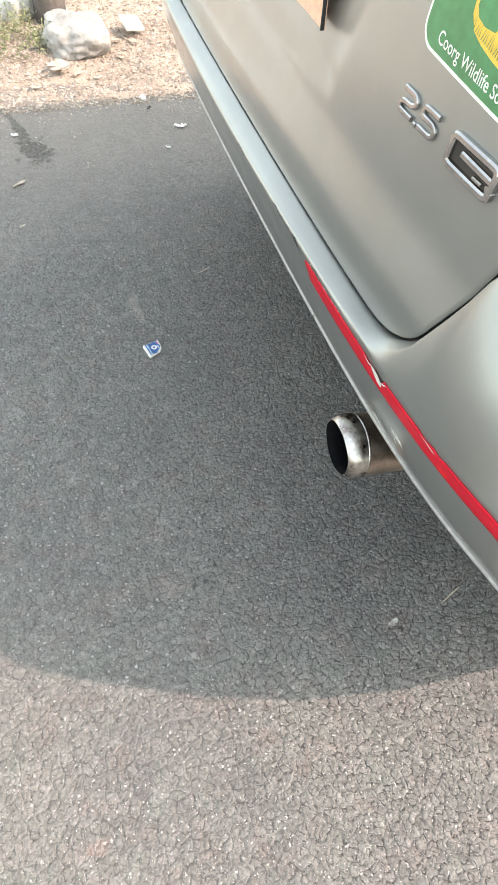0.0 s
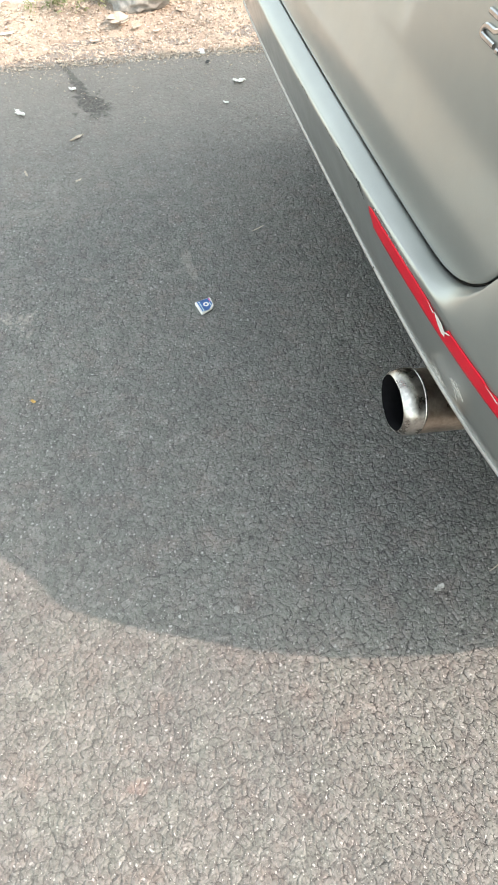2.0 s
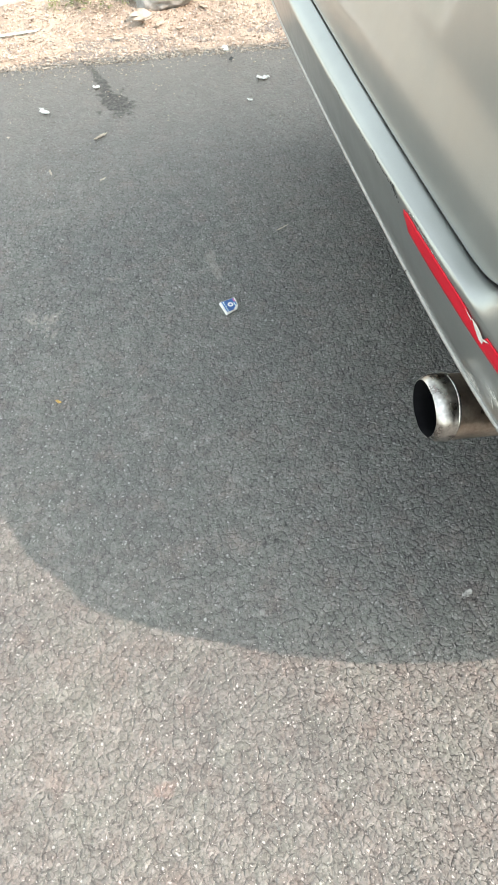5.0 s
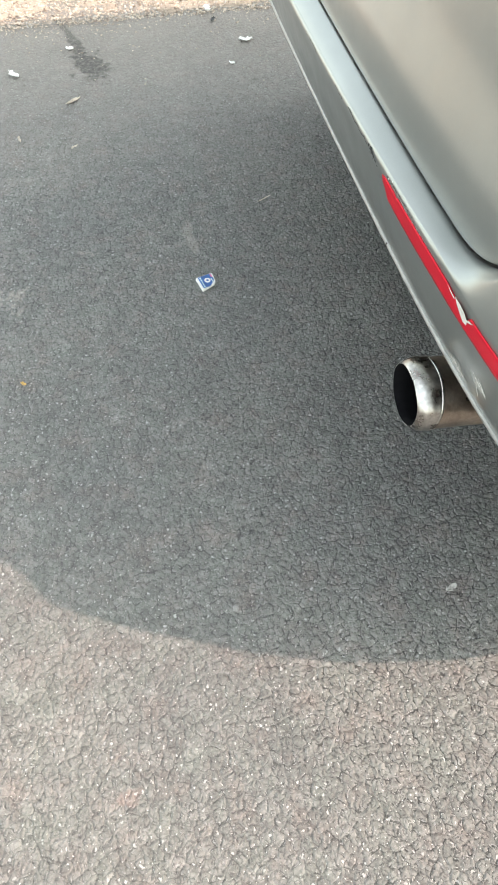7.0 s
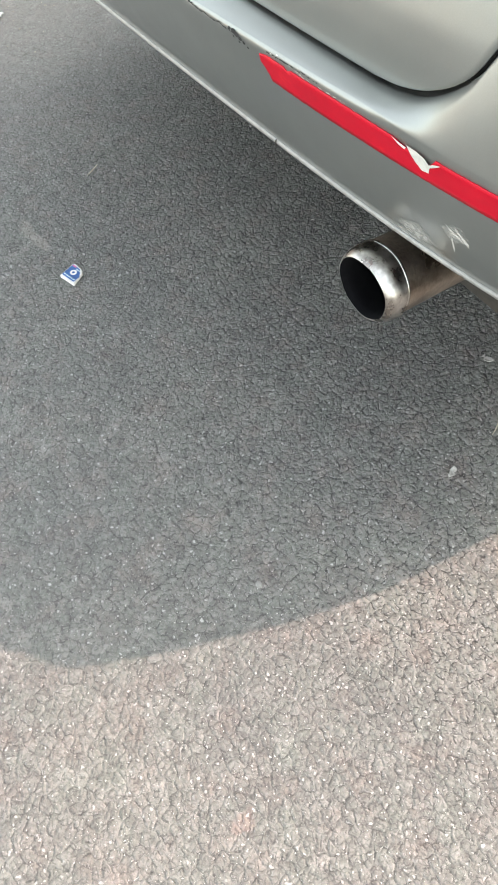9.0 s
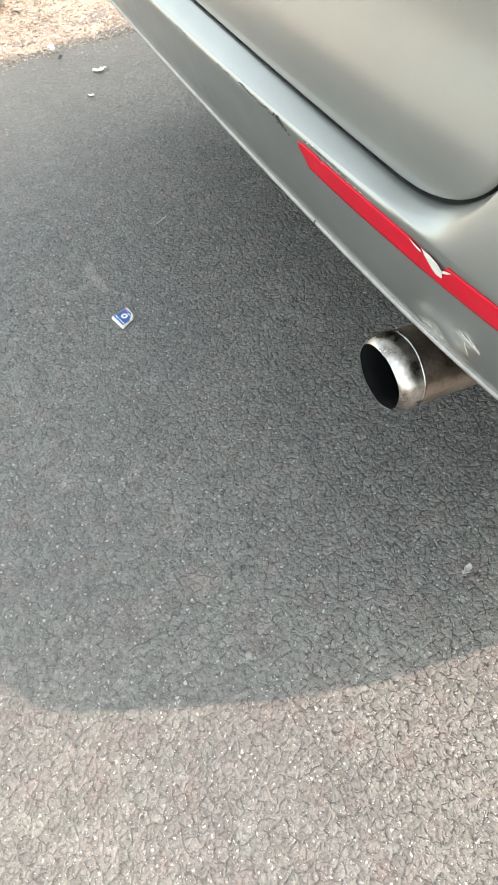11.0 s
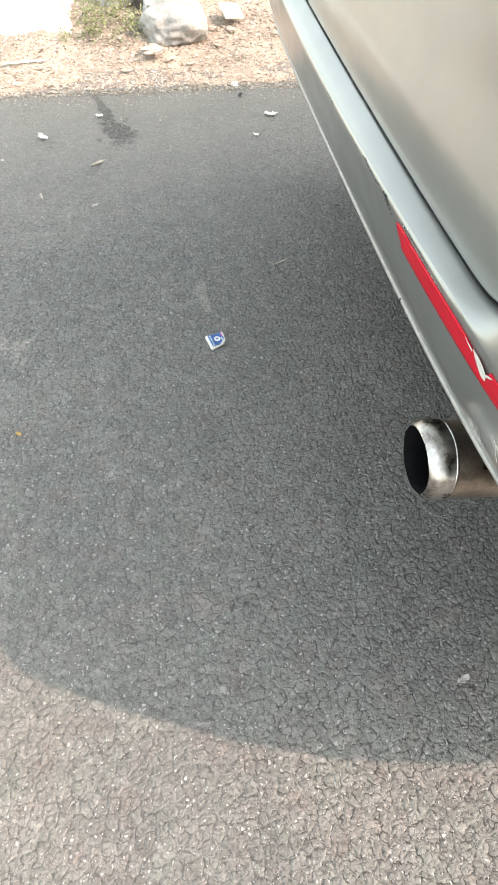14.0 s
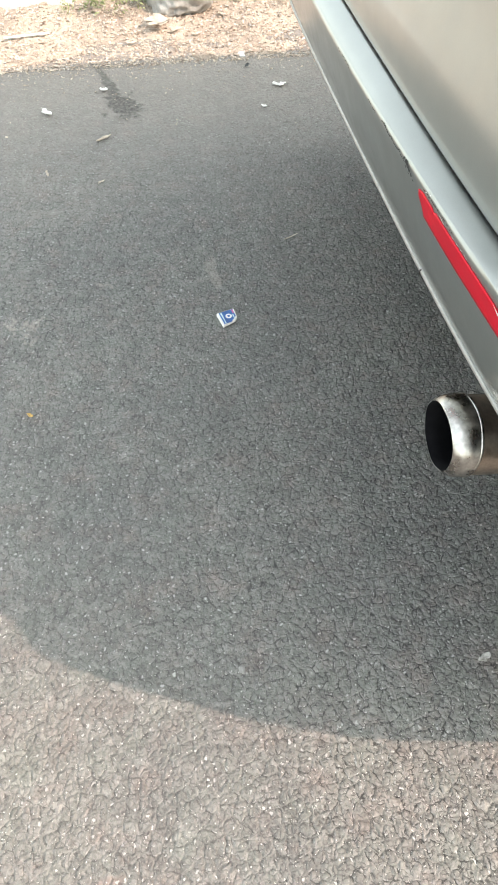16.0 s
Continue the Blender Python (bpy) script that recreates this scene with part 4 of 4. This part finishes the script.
LEVELS = [(0.22, 0.80, -0.34, -4.30, 40), (0.26, 0.84, -0.29, -4.42, 40), (0.42, 0.870, -0.28, -4.50, 40), (0.50, 0.880, -0.27, -4.52, 30), (0.58, 0.880, -0.26, -4.52, 26),
          (0.66, 0.880, -0.21, -4.50, 22), (0.80, 0.882, -0.19, -4.46, 16), (0.93, 0.885, -0.150, -4.36, 9), (0.99, 0.878, -0.165, -4.20, 8), (1.04, 0.868, -0.185, -3.55, 8),
          (1.10, 0.858, -0.20, -3.36, 8), (1.30, 0.832, -0.30, -3.00, 8), (1.50, 0.800, -0.43, -2.66, 8), (1.60, 0.775, -0.52, -2.46, 7), (1.68, 0.730, -0.60, -2.25, 6), (1.72, 0.62, -0.74, -2.05, 5), (1.735, 0.40, -1.0, -1.9, 4)]
P = np.array([ring(*lv) for lv in LEVELS]).transpose(1, 0, 2)
bv, bf = sheet(P, wrap=True, flip=False)
nl = len(LEVELS)
bf = [list(q) for q in bf] + [[k * nl + nl - 1 for k in range(120)], [k * nl for k in range(120)][::-1]]
body = mesh_from("body", bv, bf, PAINT, car, "silver body shell")


def side_v(z):
    return float(np.interp(z, [lv[0] for lv in LEVELS], [lv[1] for lv in LEVELS]))


for sgn in (-1, 1):
    for name, y0, y1, slope in (("side_window", -0.62, -1.35, 0.25), ("side_window", -1.42, -2.28, 0.0), ("side_window", -2.34, -3.05, -0.55)):
        rows = []
        for z in np.linspace(1.06, 1.52, 8):
            t = (z - 1.06) / 0.46
            a, b = y0 - max(0, slope) * t * 0.5, y1 - min(0, slope) * t * 0.8
            rows.append([(sgn * (side_v(z) + 0.004), y, z) for y in np.linspace(a, b, 8)])
        v, f = sheet(np.array(rows), flip=sgn < 0)
        thick(mesh_from(name, v, f, GLASS, body, "dark tinted side window"), 0.006)
    # tail light beside the tailgate
    rows = []
    for z in np.linspace(0.841, 1.30, 24):
        inner = float(gate_half(z)) + 0.0045
        side = 0.800 - 0.10 * max(0.0, z - 0.95)
        row = []
        for t in np.linspace(0, 1, 14):
            x = inner + max(0.01, side - inner) * t ** 1.15
            yy = float(gate_v(sgn * min(inner, 0.80), z, True)) - 0.003 - 0.14 * t ** 1.6 - 0.11 * t
            row.append((sgn * x, yy, z))
        rows.append(row)
    v, f = sheet(np.array(rows), flip=sgn < 0)
    lamp = mesh_from("tail_light", v, f, LAMP, car, "red tail light lens")
    thick(lamp, 0.03, -1.0)
    # quarter panel foot between lamp and bumper, front lamp
    part("headlight", box_bm((0.42, 0.10, 0.20), pose(sgn * 0.60, -4.38, 0.76, 12, 0, sgn * 12), 0.04, 3), CLEAR, car, "clear headlight")
    part("door_mirror", box_bm((0.20, 0.10, 0.15), pose(sgn * 0.97, -3.05, 1.06, 0, 0, sgn * 8), 0.035, 3), PAINT, car)

rows = []
for t in np.linspace(0, 1, 10):
    z = 1.10 + 0.48 * t
    yf = float(np.interp(z, [lv[0] for lv in LEVELS], [lv[3] for lv in LEVELS])) - 0.006
    rows.append([(x, yf + 0.25 * (abs(x) / 0.8) ** 3.2, z) for x in np.linspace(-0.70 + 0.06 * t, 0.70 - 0.06 * t, 17)])
v, f = sheet(np.array(rows), flip=True)
thick(mesh_from("windscreen", v, f, GLASS, body, "dark windscreen"), 0.006)
part("grille", box_bm((0.70, 0.05, 0.12), pose(0, -4.50, 0.72), 0.015), BLACK, car)


def build_wheel(x, y):
    w = mesh_wheel = empty("wheel", (x, y, 0.325), "", "")
    w.parent = car
    w.matrix_parent_inverse = car.matrix_world.inverted()
    bpy.context.view_layer.update()
    prof = [(-0.095, 0.215), (-0.105, 0.25), (-0.105, 0.29), (-0.085, 0.318), (-0.05, 0.325), (0.05, 0.325), (0.085, 0.318), (0.105, 0.29), (0.105, 0.25), (0.095, 0.215)]
    a = np.linspace(0, 2 * math.pi, 56, endpoint=False)
    P = np.array([[(x + px, y + r * math.cos(k), 0.325 + r * math.sin(k)) for px, r in prof] for k in a])
    v, f = sheet(P, wrap=True)
    mesh_from("tyre", v, f, RUBBER, w, "black rubber tyre")
    s = 1 if x > 0 else -1
    rp = [(-0.09, 0.216), (0.02 * s, 0.20), (0.06 * s, 0.16), (0.055 * s, 0.06), (0.075 * s, 0.0)]
    P = np.array([[(x + px, y + r * math.cos(k), 0.325 + r * math.sin(k)) for px, r in rp] for k in a])
    v, f = sheet(P, wrap=True)
    mesh_from("rim", v, f, RIM, w, "silver wheel rim")


for wx in (-0.775, 0.775):
    for wy in (-0.95, -3.70):
        build_wheel(wx, wy)


# the dark underside: unseen sheets added to darken the ground below the bumper
part("underfloor", box_bm((1.56, 3.80, 0.02), pose(0, -2.24, 0.205), 0.006), UNDER, car, "dark unseen underfloor that cuts bounced light")
part("shade_panel", box_bm((1.66, 0.012, 0.40), pose(0, -0.258, 0.44), 0.004), UNDER, car, "added dark panel inside the bumper, cuts bounced light")
# unseen liner, dark so the bumper's inside throws no light down
rows = []
for (u, v), (nu, nv) in zip(PLAN, PLAN_N):
    low = float(lip_height(v))
    rows.append([(u + nu * o, v + nv * o, low + z) for o, z in ((-0.012, 0.007), (-0.008, 0.05), (0.004, 0.09), (0.010, 0.12), (-0.010, 0.132))])
v, f = sheet(np.array(rows), flip=False)
mesh_from("liner", v, f, UNDER, bumper, "bare dark inside of the bumper")


# exhaust pipe
def build_exhaust():
    tip, way = Vector((-0.5495, -0.008, 0.427)), Vector((-0.03, 0.985, 0.155)).normalized()
    side = way.cross(Vector((0, 0, 1))).normalized()
    upv = side.cross(way)
    n = 48

    def rows_of(prof, dent):
        rows = []
        for back, r in prof:
            row = []
            for k in range(n):
                a = 2 * math.pi * k / n
                rr = r * (1 + dent * (0.020 * math.sin(2 * a + 0.6) + 0.014 * math.sin(3 * a) + 0.008 * math.sin(7 * a + 1)))
                skew = -0.006 * math.sin(a) * dent * max(0.0, 1 - back / 0.03)
                row.append(tuple(tip - way * (back + skew) + (side * math.cos(a) + upv * math.sin(a)) * rr))
            rows.append(row)
        return np.array(rows).transpose(1, 0, 2)

    pipe = empty("exhaust_pipe", tuple(tip), "", "")
    pipe.parent = car
    pipe.matrix_parent_inverse = car.matrix_world.inverted()
    pipe["label"] = "worn stainless exhaust tailpipe"
    bpy.context.view_layer.update()
    v, f = sheet(rows_of([(0.0003, 0.0392), (0.0010, 0.0408), (0.0030, 0.0422), (0.0065, 0.0447), (0.011, 0.0464), (0.018, 0.0474), (0.029, 0.0476)], 1.0), wrap=True, flip=True)
    mesh_from("tip", v, f, STEEL, pipe, "bright dented steel tip")
    v, f = sheet(rows_of([(0.0265, 0.0474), (0.0270, 0.0480), (0.0280, 0.0482), (0.0292, 0.0480), (0.0310, 0.0460)], 0.6), wrap=True, flip=True)
    mesh_from("weld_bead", v, f, STEEL, pipe)
    v, f = sheet(rows_of([(0.030, 0.0464), (0.10, 0.0460), (0.22, 0.0460), (0.50, 0.0460)], 0.3), wrap=True, flip=True)
    mesh_from("pipe_run", v, f, RUST, pipe, "brown heat-stained pipe")
    v, f = sheet(rows_of([(0.0001, 0.0393), (0.0006, 0.0383), (0.02, 0.0390), (0.30, 0.041)], 1.0), wrap=True, flip=False)
    mesh_from("soot_lining", v, f, SOOT, pipe, "black sooty bore")
    P2 = rows_of([(0.30, 0.0415), (0.30, 0.001)], 0.3)
    v, f = sheet(P2, wrap=True)
    mesh_from("baffle", v, f, SOOT, pipe)


build_exhaust()

# ---- things on the ground ----
def crushed_matchbox():
    """A flattened matchbox with one corner bent away."""
    mid, k9 = Vector((0.134, 0.168, 0.0)), 0.9
    box = empty("matchbox", (0.134, 0.168, 0.0), "crushed matchbox with a blue printed label, on asphalt", "matchbox")
    corners = [Vector((0.149, 0.195, 0)), Vector((0.162, 0.150, 0)), Vector((0.134, 0.1445, 0)), Vector((0.122, 0.150, 0)), Vector((0.104, 0.182, 0))]
    corners = [mid + (c - mid) * k9 for c in corners]
    tops = (0.009, 0.010, 0.007, 0.0055, 0.0075)
    bm = bmesh.new()
    lo = [bm.verts.new(c + Vector((0, 0, 0.0012))) for c in corners]
    hi = [bm.verts.new(c.lerp(Vector((0.134, 0.168, 0)), 0.03) + Vector((0, 0, h))) for c, h in zip(corners, tops)]
    bm.faces.new(hi)
    bm.faces.new(lo[::-1])
    for k in range(5):
        bm.faces.new((lo[k], lo[(k + 1) % 5], hi[(k + 1) % 5], hi[k]))
    bmesh.ops.bevel(bm, geom=bm.edges[:], offset=0.0006, segments=1, affect='EDGES')
    part("sleeve", bm, PAPER, box, "white card sleeve", smooth=False)
    o, ex, ey = mid + (Vector((0.104, 0.182, 0)) - mid) * k9, Vector((0.045, 0.013, 0)) * k9, Vector((0.0128, -0.045, 0)) * k9
    ez = lambda a, b: 0.0075 + 0.0018 * a + 0.0010 * b - 0.003 * (1 - a) * b + 0.0012

    def flat(name, pts, lift, material, label=""):
        vs = [tuple(o + ex * a + ey * b + Vector((0, 0, ez(a, b) + lift))) for a, b in pts]
        mesh_from(name, vs, [list(range(len(pts)))], material, box, label, smooth=False)
    flat("label_print", [(0.09, 0.10), (0.10, 0.50), (0.43, 0.88), (0.93, 0.90), (0.93, 0.10)], 0.0002, BLUE, "blue printed label")
    ringo = lambda r, n=20: [(0.54 + r * math.cos(k * 2 * math.pi / n), 0.52 + r * math.sin(k * 2 * math.pi / n)) for k in range(n)]
    flat("ring_print", ringo(0.17), 0.0005, PAPER)
    flat("ring_print", ringo(0.07), 0.0008, BLUE)
    flat("corner_print", [(0.66, 0.80), (0.90, 0.80), (0.90, 0.88), (0.66, 0.88)], 0.0005, PINK)
    for k in range(5):
        a = 0.14 + 0.155 * k
        flat("print_bar", [(a, 0.17), (a + 0.11, 0.17), (a + 0.11, 0.24), (a, 0.24)], 0.0005, PALECYAN)
    flat("print_bar", [(0.30, 0.74), (0.60, 0.74), (0.60, 0.79), (0.34, 0.79)], 0.0005, PALECYAN)


crushed_matchbox()


def flake(name, at, size, turn, material, seed, label, category, curl=0.3, group=""):
    """A small curled scrap or leaf lying on the ground."""
    rng = np.random.RandomState(seed)
    n, k = 9, 5
    P = np.zeros((n, k, 3))
    c, s = math.cos(turn), math.sin(turn)
    for i in range(n):
        t = i / (n - 1) * 2 - 1
        half = size[1] / 2 * (max(0.12, 1 - abs(t) ** 3.0)) ** 0.6 * rng.uniform(0.55, 1.15)
        lean = size[1] * rng.normal(0, 0.10)
        for j in range(k):
            q = j / (k - 1) * 2 - 1
            x, y = t * size[0] / 2 * (1 + 0.12 * rng.normal() * abs(q)), q * half + lean
            z = curl * size[1] * (0.55 * q * q + 0.35 * t * t) + 0.0015 + 0.12 * size[1] * rng.rand()
            P[i, j] = (at[0] + x * c - y * s, at[1] + x * s + y * c, at[2] + z)
    v, f = sheet(P)
    ob = mesh_from(name, v, f, material, None)
    thick(ob, 0.0012, 1.0)
    return tagged(ob, label, category, group)


def twig(name, a, b, r, seed, label, material=None):
    rng = np.random.RandomState(seed)
    a, b = Vector(a), Vector(b)
    path = [a.lerp(b, t) + Vector((rng.normal(0, r), rng.normal(0, r), 0)) * 0.4 for t in np.linspace(0, 1, 6)]
    v, f = tube(path, [r * 0.7, r, r * 1.1, r, r * 0.9, r * 0.6], 7, True)
    return tagged(mesh_from(name, v, f, material or TWIG, None), label, "twig")


def ground_z(x, y):
    return max(0.0, float(verge_height(np.array([x]), np.array([y]))[0]))


flake("leaf_scrap", (1.200, -0.117, 0), (0.044, 0.026), 1.5, PAPER, 1, "pale curled leaf scrap lying on asphalt", "leaf")
flake("leaf_scrap", (1.24, 0.445, 0), (0.028, 0.020), 1.2, PAPER, 2, "small pale scrap lying on a dark oil stain", "scrap")
flake("paper_scrap", (1.112, 0.616, 0), (0.042, 0.022), 0.6, PAPER, 3, "white paper scrap lying on asphalt", "scrap", 0.5)
flake("leaf_scrap", (1.073, -0.049, 0), (0.020, 0.012), 0.9, PAPER, 4, "tiny white scrap lying on asphalt", "scrap")
flake("bark_strip", (0.941, 0.444, 0), (0.048, 0.014), -1.0, DRY, 5, "dry bark strip lying on asphalt", "bark", 0.5)
flake("paper_scrap", (-0.675, -0.142, 0), (0.022, 0.010), -1.1, GRIT, 6, "crumpled white scrap lying on asphalt", "scrap", 0.6)
flake("paper_scrap", (-0.541, -0.352, 0), (0.020, 0.013), 0.4, GRIT, 7, "grey crumpled scrap lying on asphalt", "scrap", 0.6)
flake("leaf_scrap", (0.78, 0.60, 0), (0.030, 0.008), 0.2, DRY, 8, "thin dry leaf sliver lying on asphalt", "leaf")
flake("leaf_scrap", (0.72, 0.45, 0), (0.022, 0.007), -0.9, DRY, 9, "thin dry leaf sliver lying on asphalt", "leaf")
flake("leaf_scrap", (1.40, -0.02, 0.012), (0.040, 0.024), 0.3, PAPER, 10, "pale scrap at the road edge", "scrap")
flake("leaf_scrap", (1.345, -0.03, 0.003), (0.026, 0.014), -0.5, BLACK, 11, "dark dead leaf at the road edge", "leaf")
twig("twig", (-0.662, -0.247, 0.003), (-0.641, -0.293, 0.004), 0.0011, 1, "thin pale twig lying on asphalt")
flake("leaf_scrap", (-0.092, 0.588, 0), (0.014, 0.010), 0.8, YELLEAF, 12, "tiny yellow-brown leaf scrap lying on asphalt", "leaf")
twig("twig", (0.402, -0.004, 0.003), (0.420, -0.040, 0.004), 0.0013, 4, "thin pale twig lying on asphalt")

# a stone set in the road surface
tagged(part("pebble", lump((-0.644, 0.232, -0.001), (0.006, 0.005, 0.0030), 3, 2), PEBBLE, None), "grey pebble set flush in asphalt", "pebble")

# verge: boulder, post, slab, weeds, litter
tagged(part("boulder", lump((1.868, 0.165, ground_z(1.87, 0.16) - 0.015), (0.135, 0.122, 0.070), 2.3, 5, 0.20, 0.15, 1.5), STONE, None), "pale grey boulder half sunk in the verge", "boulder")
tagged(part("rock", lump((2.17, 0.375, ground_z(2.17, 0.375) - 0.02), (0.09, 0.075, 0.08), 6.1, 4, 0.3, 0.6), CONCRETE, None), "whitish rock beside a boulder", "rock")
pv, pf = tube([(2.10, 0.243, -0.05), (2.10, 0.243, 0.3), (2.102, 0.244, 0.7), (2.103, 0.244, 1.15)], [0.066, 0.062, 0.060, 0.058], 28, True)
rounded(tagged(mesh_from("post", pv, pf, POST, None), "dark weathered post standing behind a boulder", "post"), 0.006)


def build_slab():
    bm = bmesh.new()
    bmesh.ops.create_grid(bm, x_segments=40, y_segments=40, size=0.5)
    for v in bm.verts:
        x, y = v.co.x + 0.5, v.co.y + 0.5
        e = min(x, 1 - x, y, 1 - y)
        wx = 1.885 + x * 0.85 + 0.02 * noise.noise(Vector((y * 9, 1, 2))) * (1 - x)
        wy = 0.555 + y * 1.0 + 0.03 * noise.noise(Vector((x * 9, 4, 2))) * (1 - y)
        z = 0.075 + 0.006 * noise.noise(Vector((x * 7, y * 7, 3))) - 0.05 * max(0, 1 - e / 0.03) ** 2
        v.co = (wx, wy, z)
    ext = bmesh.ops.extrude_face_region(bm, geom=bm.faces[:])
    for g in ext["geom"]:
        if isinstance(g, bmesh.types.BMVert):
            g.co.z = -0.03
    return part("concrete_slab", bm, CONCRETE, None)


tagged(build_slab(), "bleached broken concrete slab in full sun", "slab")


def build_weeds():
    rng = np.random.RandomState(17)
    V, F = [], []
    for k in range(1700):
        cx, cy = rng.uniform(1.745, 2.12), 0.42 + rng.normal(0, 0.11)
        if noise.noise(Vector((cx * 14, cy * 14, 1.0))) < -0.12 or cx < 1.745 + 0.07 * rng.rand() or cy > 0.60 or cy < 0.25:
            continue
        h = abs(rng.normal(0, 0.032)) + 0.010
        base = np.array([cx, cy, ground_z(cx, cy) + h])
        L, W = rng.uniform(0.010, 0.026), rng.uniform(0.004, 0.009)
        r = np.array(Euler((rng.normal(0, 0.6), rng.normal(0, 0.6), rng.uniform(0, 6.3))).to_matrix())
        leaf = np.array([(0, 0, 0), (L * 0.4, W / 2, 0.003), (L, 0, -0.002), (L * 0.4, -W / 2, 0.003)]) @ r.T + base
        b = len(V)
        V += leaf.tolist()
        F.append((b, b + 1, b + 2, b + 3))
        if k % 4 == 0:
            s = 0.0012
            b = len(V)
            V += [(cx - s, cy, 0.0), (cx + s, cy, 0.0), (base[0] + s, base[1], base[2]), (base[0] - s, base[1], base[2])]
            F.append((b, b + 1, b + 2, b + 3))
    me = bpy.data.meshes.new("weeds")
    me.from_pydata(V, [], F)
    me.materials.append(GREEN)
    return tagged(new("weeds", me), "low green weeds growing beside a boulder", "weeds", kind="stuff")


build_weeds()
flake("dead_leaf", (1.665, 0.25, ground_z(1.665, 0.25) + 0.010), (0.085, 0.080), 0.4, DRY, 21, "large pale curled dead leaf on the verge", "leaf", 0.16)
flake("dead_leaf", (1.640, 0.19, ground_z(1.64, 0.19) + 0.005), (0.050, 0.024), -0.8, DRY, 22, "small pale dead leaf on the verge", "leaf", 0.3)
for k, (x, y, sx_, sy_, tn) in enumerate(((1.87, 0.014, 0.045, 0.022, 1.2), (1.843, -0.055, 0.050, 0.030, 0.4), (1.749, 0.009, 0.045, 0.018, 0.8), (1.80, -0.22, 0.055, 0.020, 0.3), (1.56, 0.35, 0.040, 0.018, 1.4), (1.60, 0.12, 0.035, 0.02, 2.0))):
    flake("bark_chip", (x, y, ground_z(x, y) + 0.006), (sx_, sy_), tn, DRY, 30 + k, "pale bark chip lying on the earth verge", "bark", 0.3, "bark chips on the verge")
card = box_bm((0.090, 0.080, 0.010), pose(1.935, -0.066, ground_z(1.935, -0.066) + 0.028, 9, -14, 12), 0.002)
tagged(part("card_piece", card, PAPER, None, smooth=False), "white broken board piece tilted on the verge", "scrap")
tagged(part("plastic_strip", box_bm((0.012, 0.15, 0.004), pose(1.648, 0.715, ground_z(1.648, 0.715) + 0.008, 0, 3, 8), 0.001), PALECYAN, None), "thin pale cyan plastic strip lying on the verge", "strip")
flake("wrapper", (2.22, 0.50, ground_z(2.22, 0.50) + 0.03), (0.06, 0.05), 0.7, CYAN, 41, "crumpled cyan sweet wrapper in the weeds", "wrapper", 0.6)
flake("wrapper", (2.23, 0.45, ground_z(2.23, 0.45) + 0.03), (0.06, 0.045), 1.9, REDW, 42, "crumpled red wrapper in the weeds", "wrapper", 0.6)
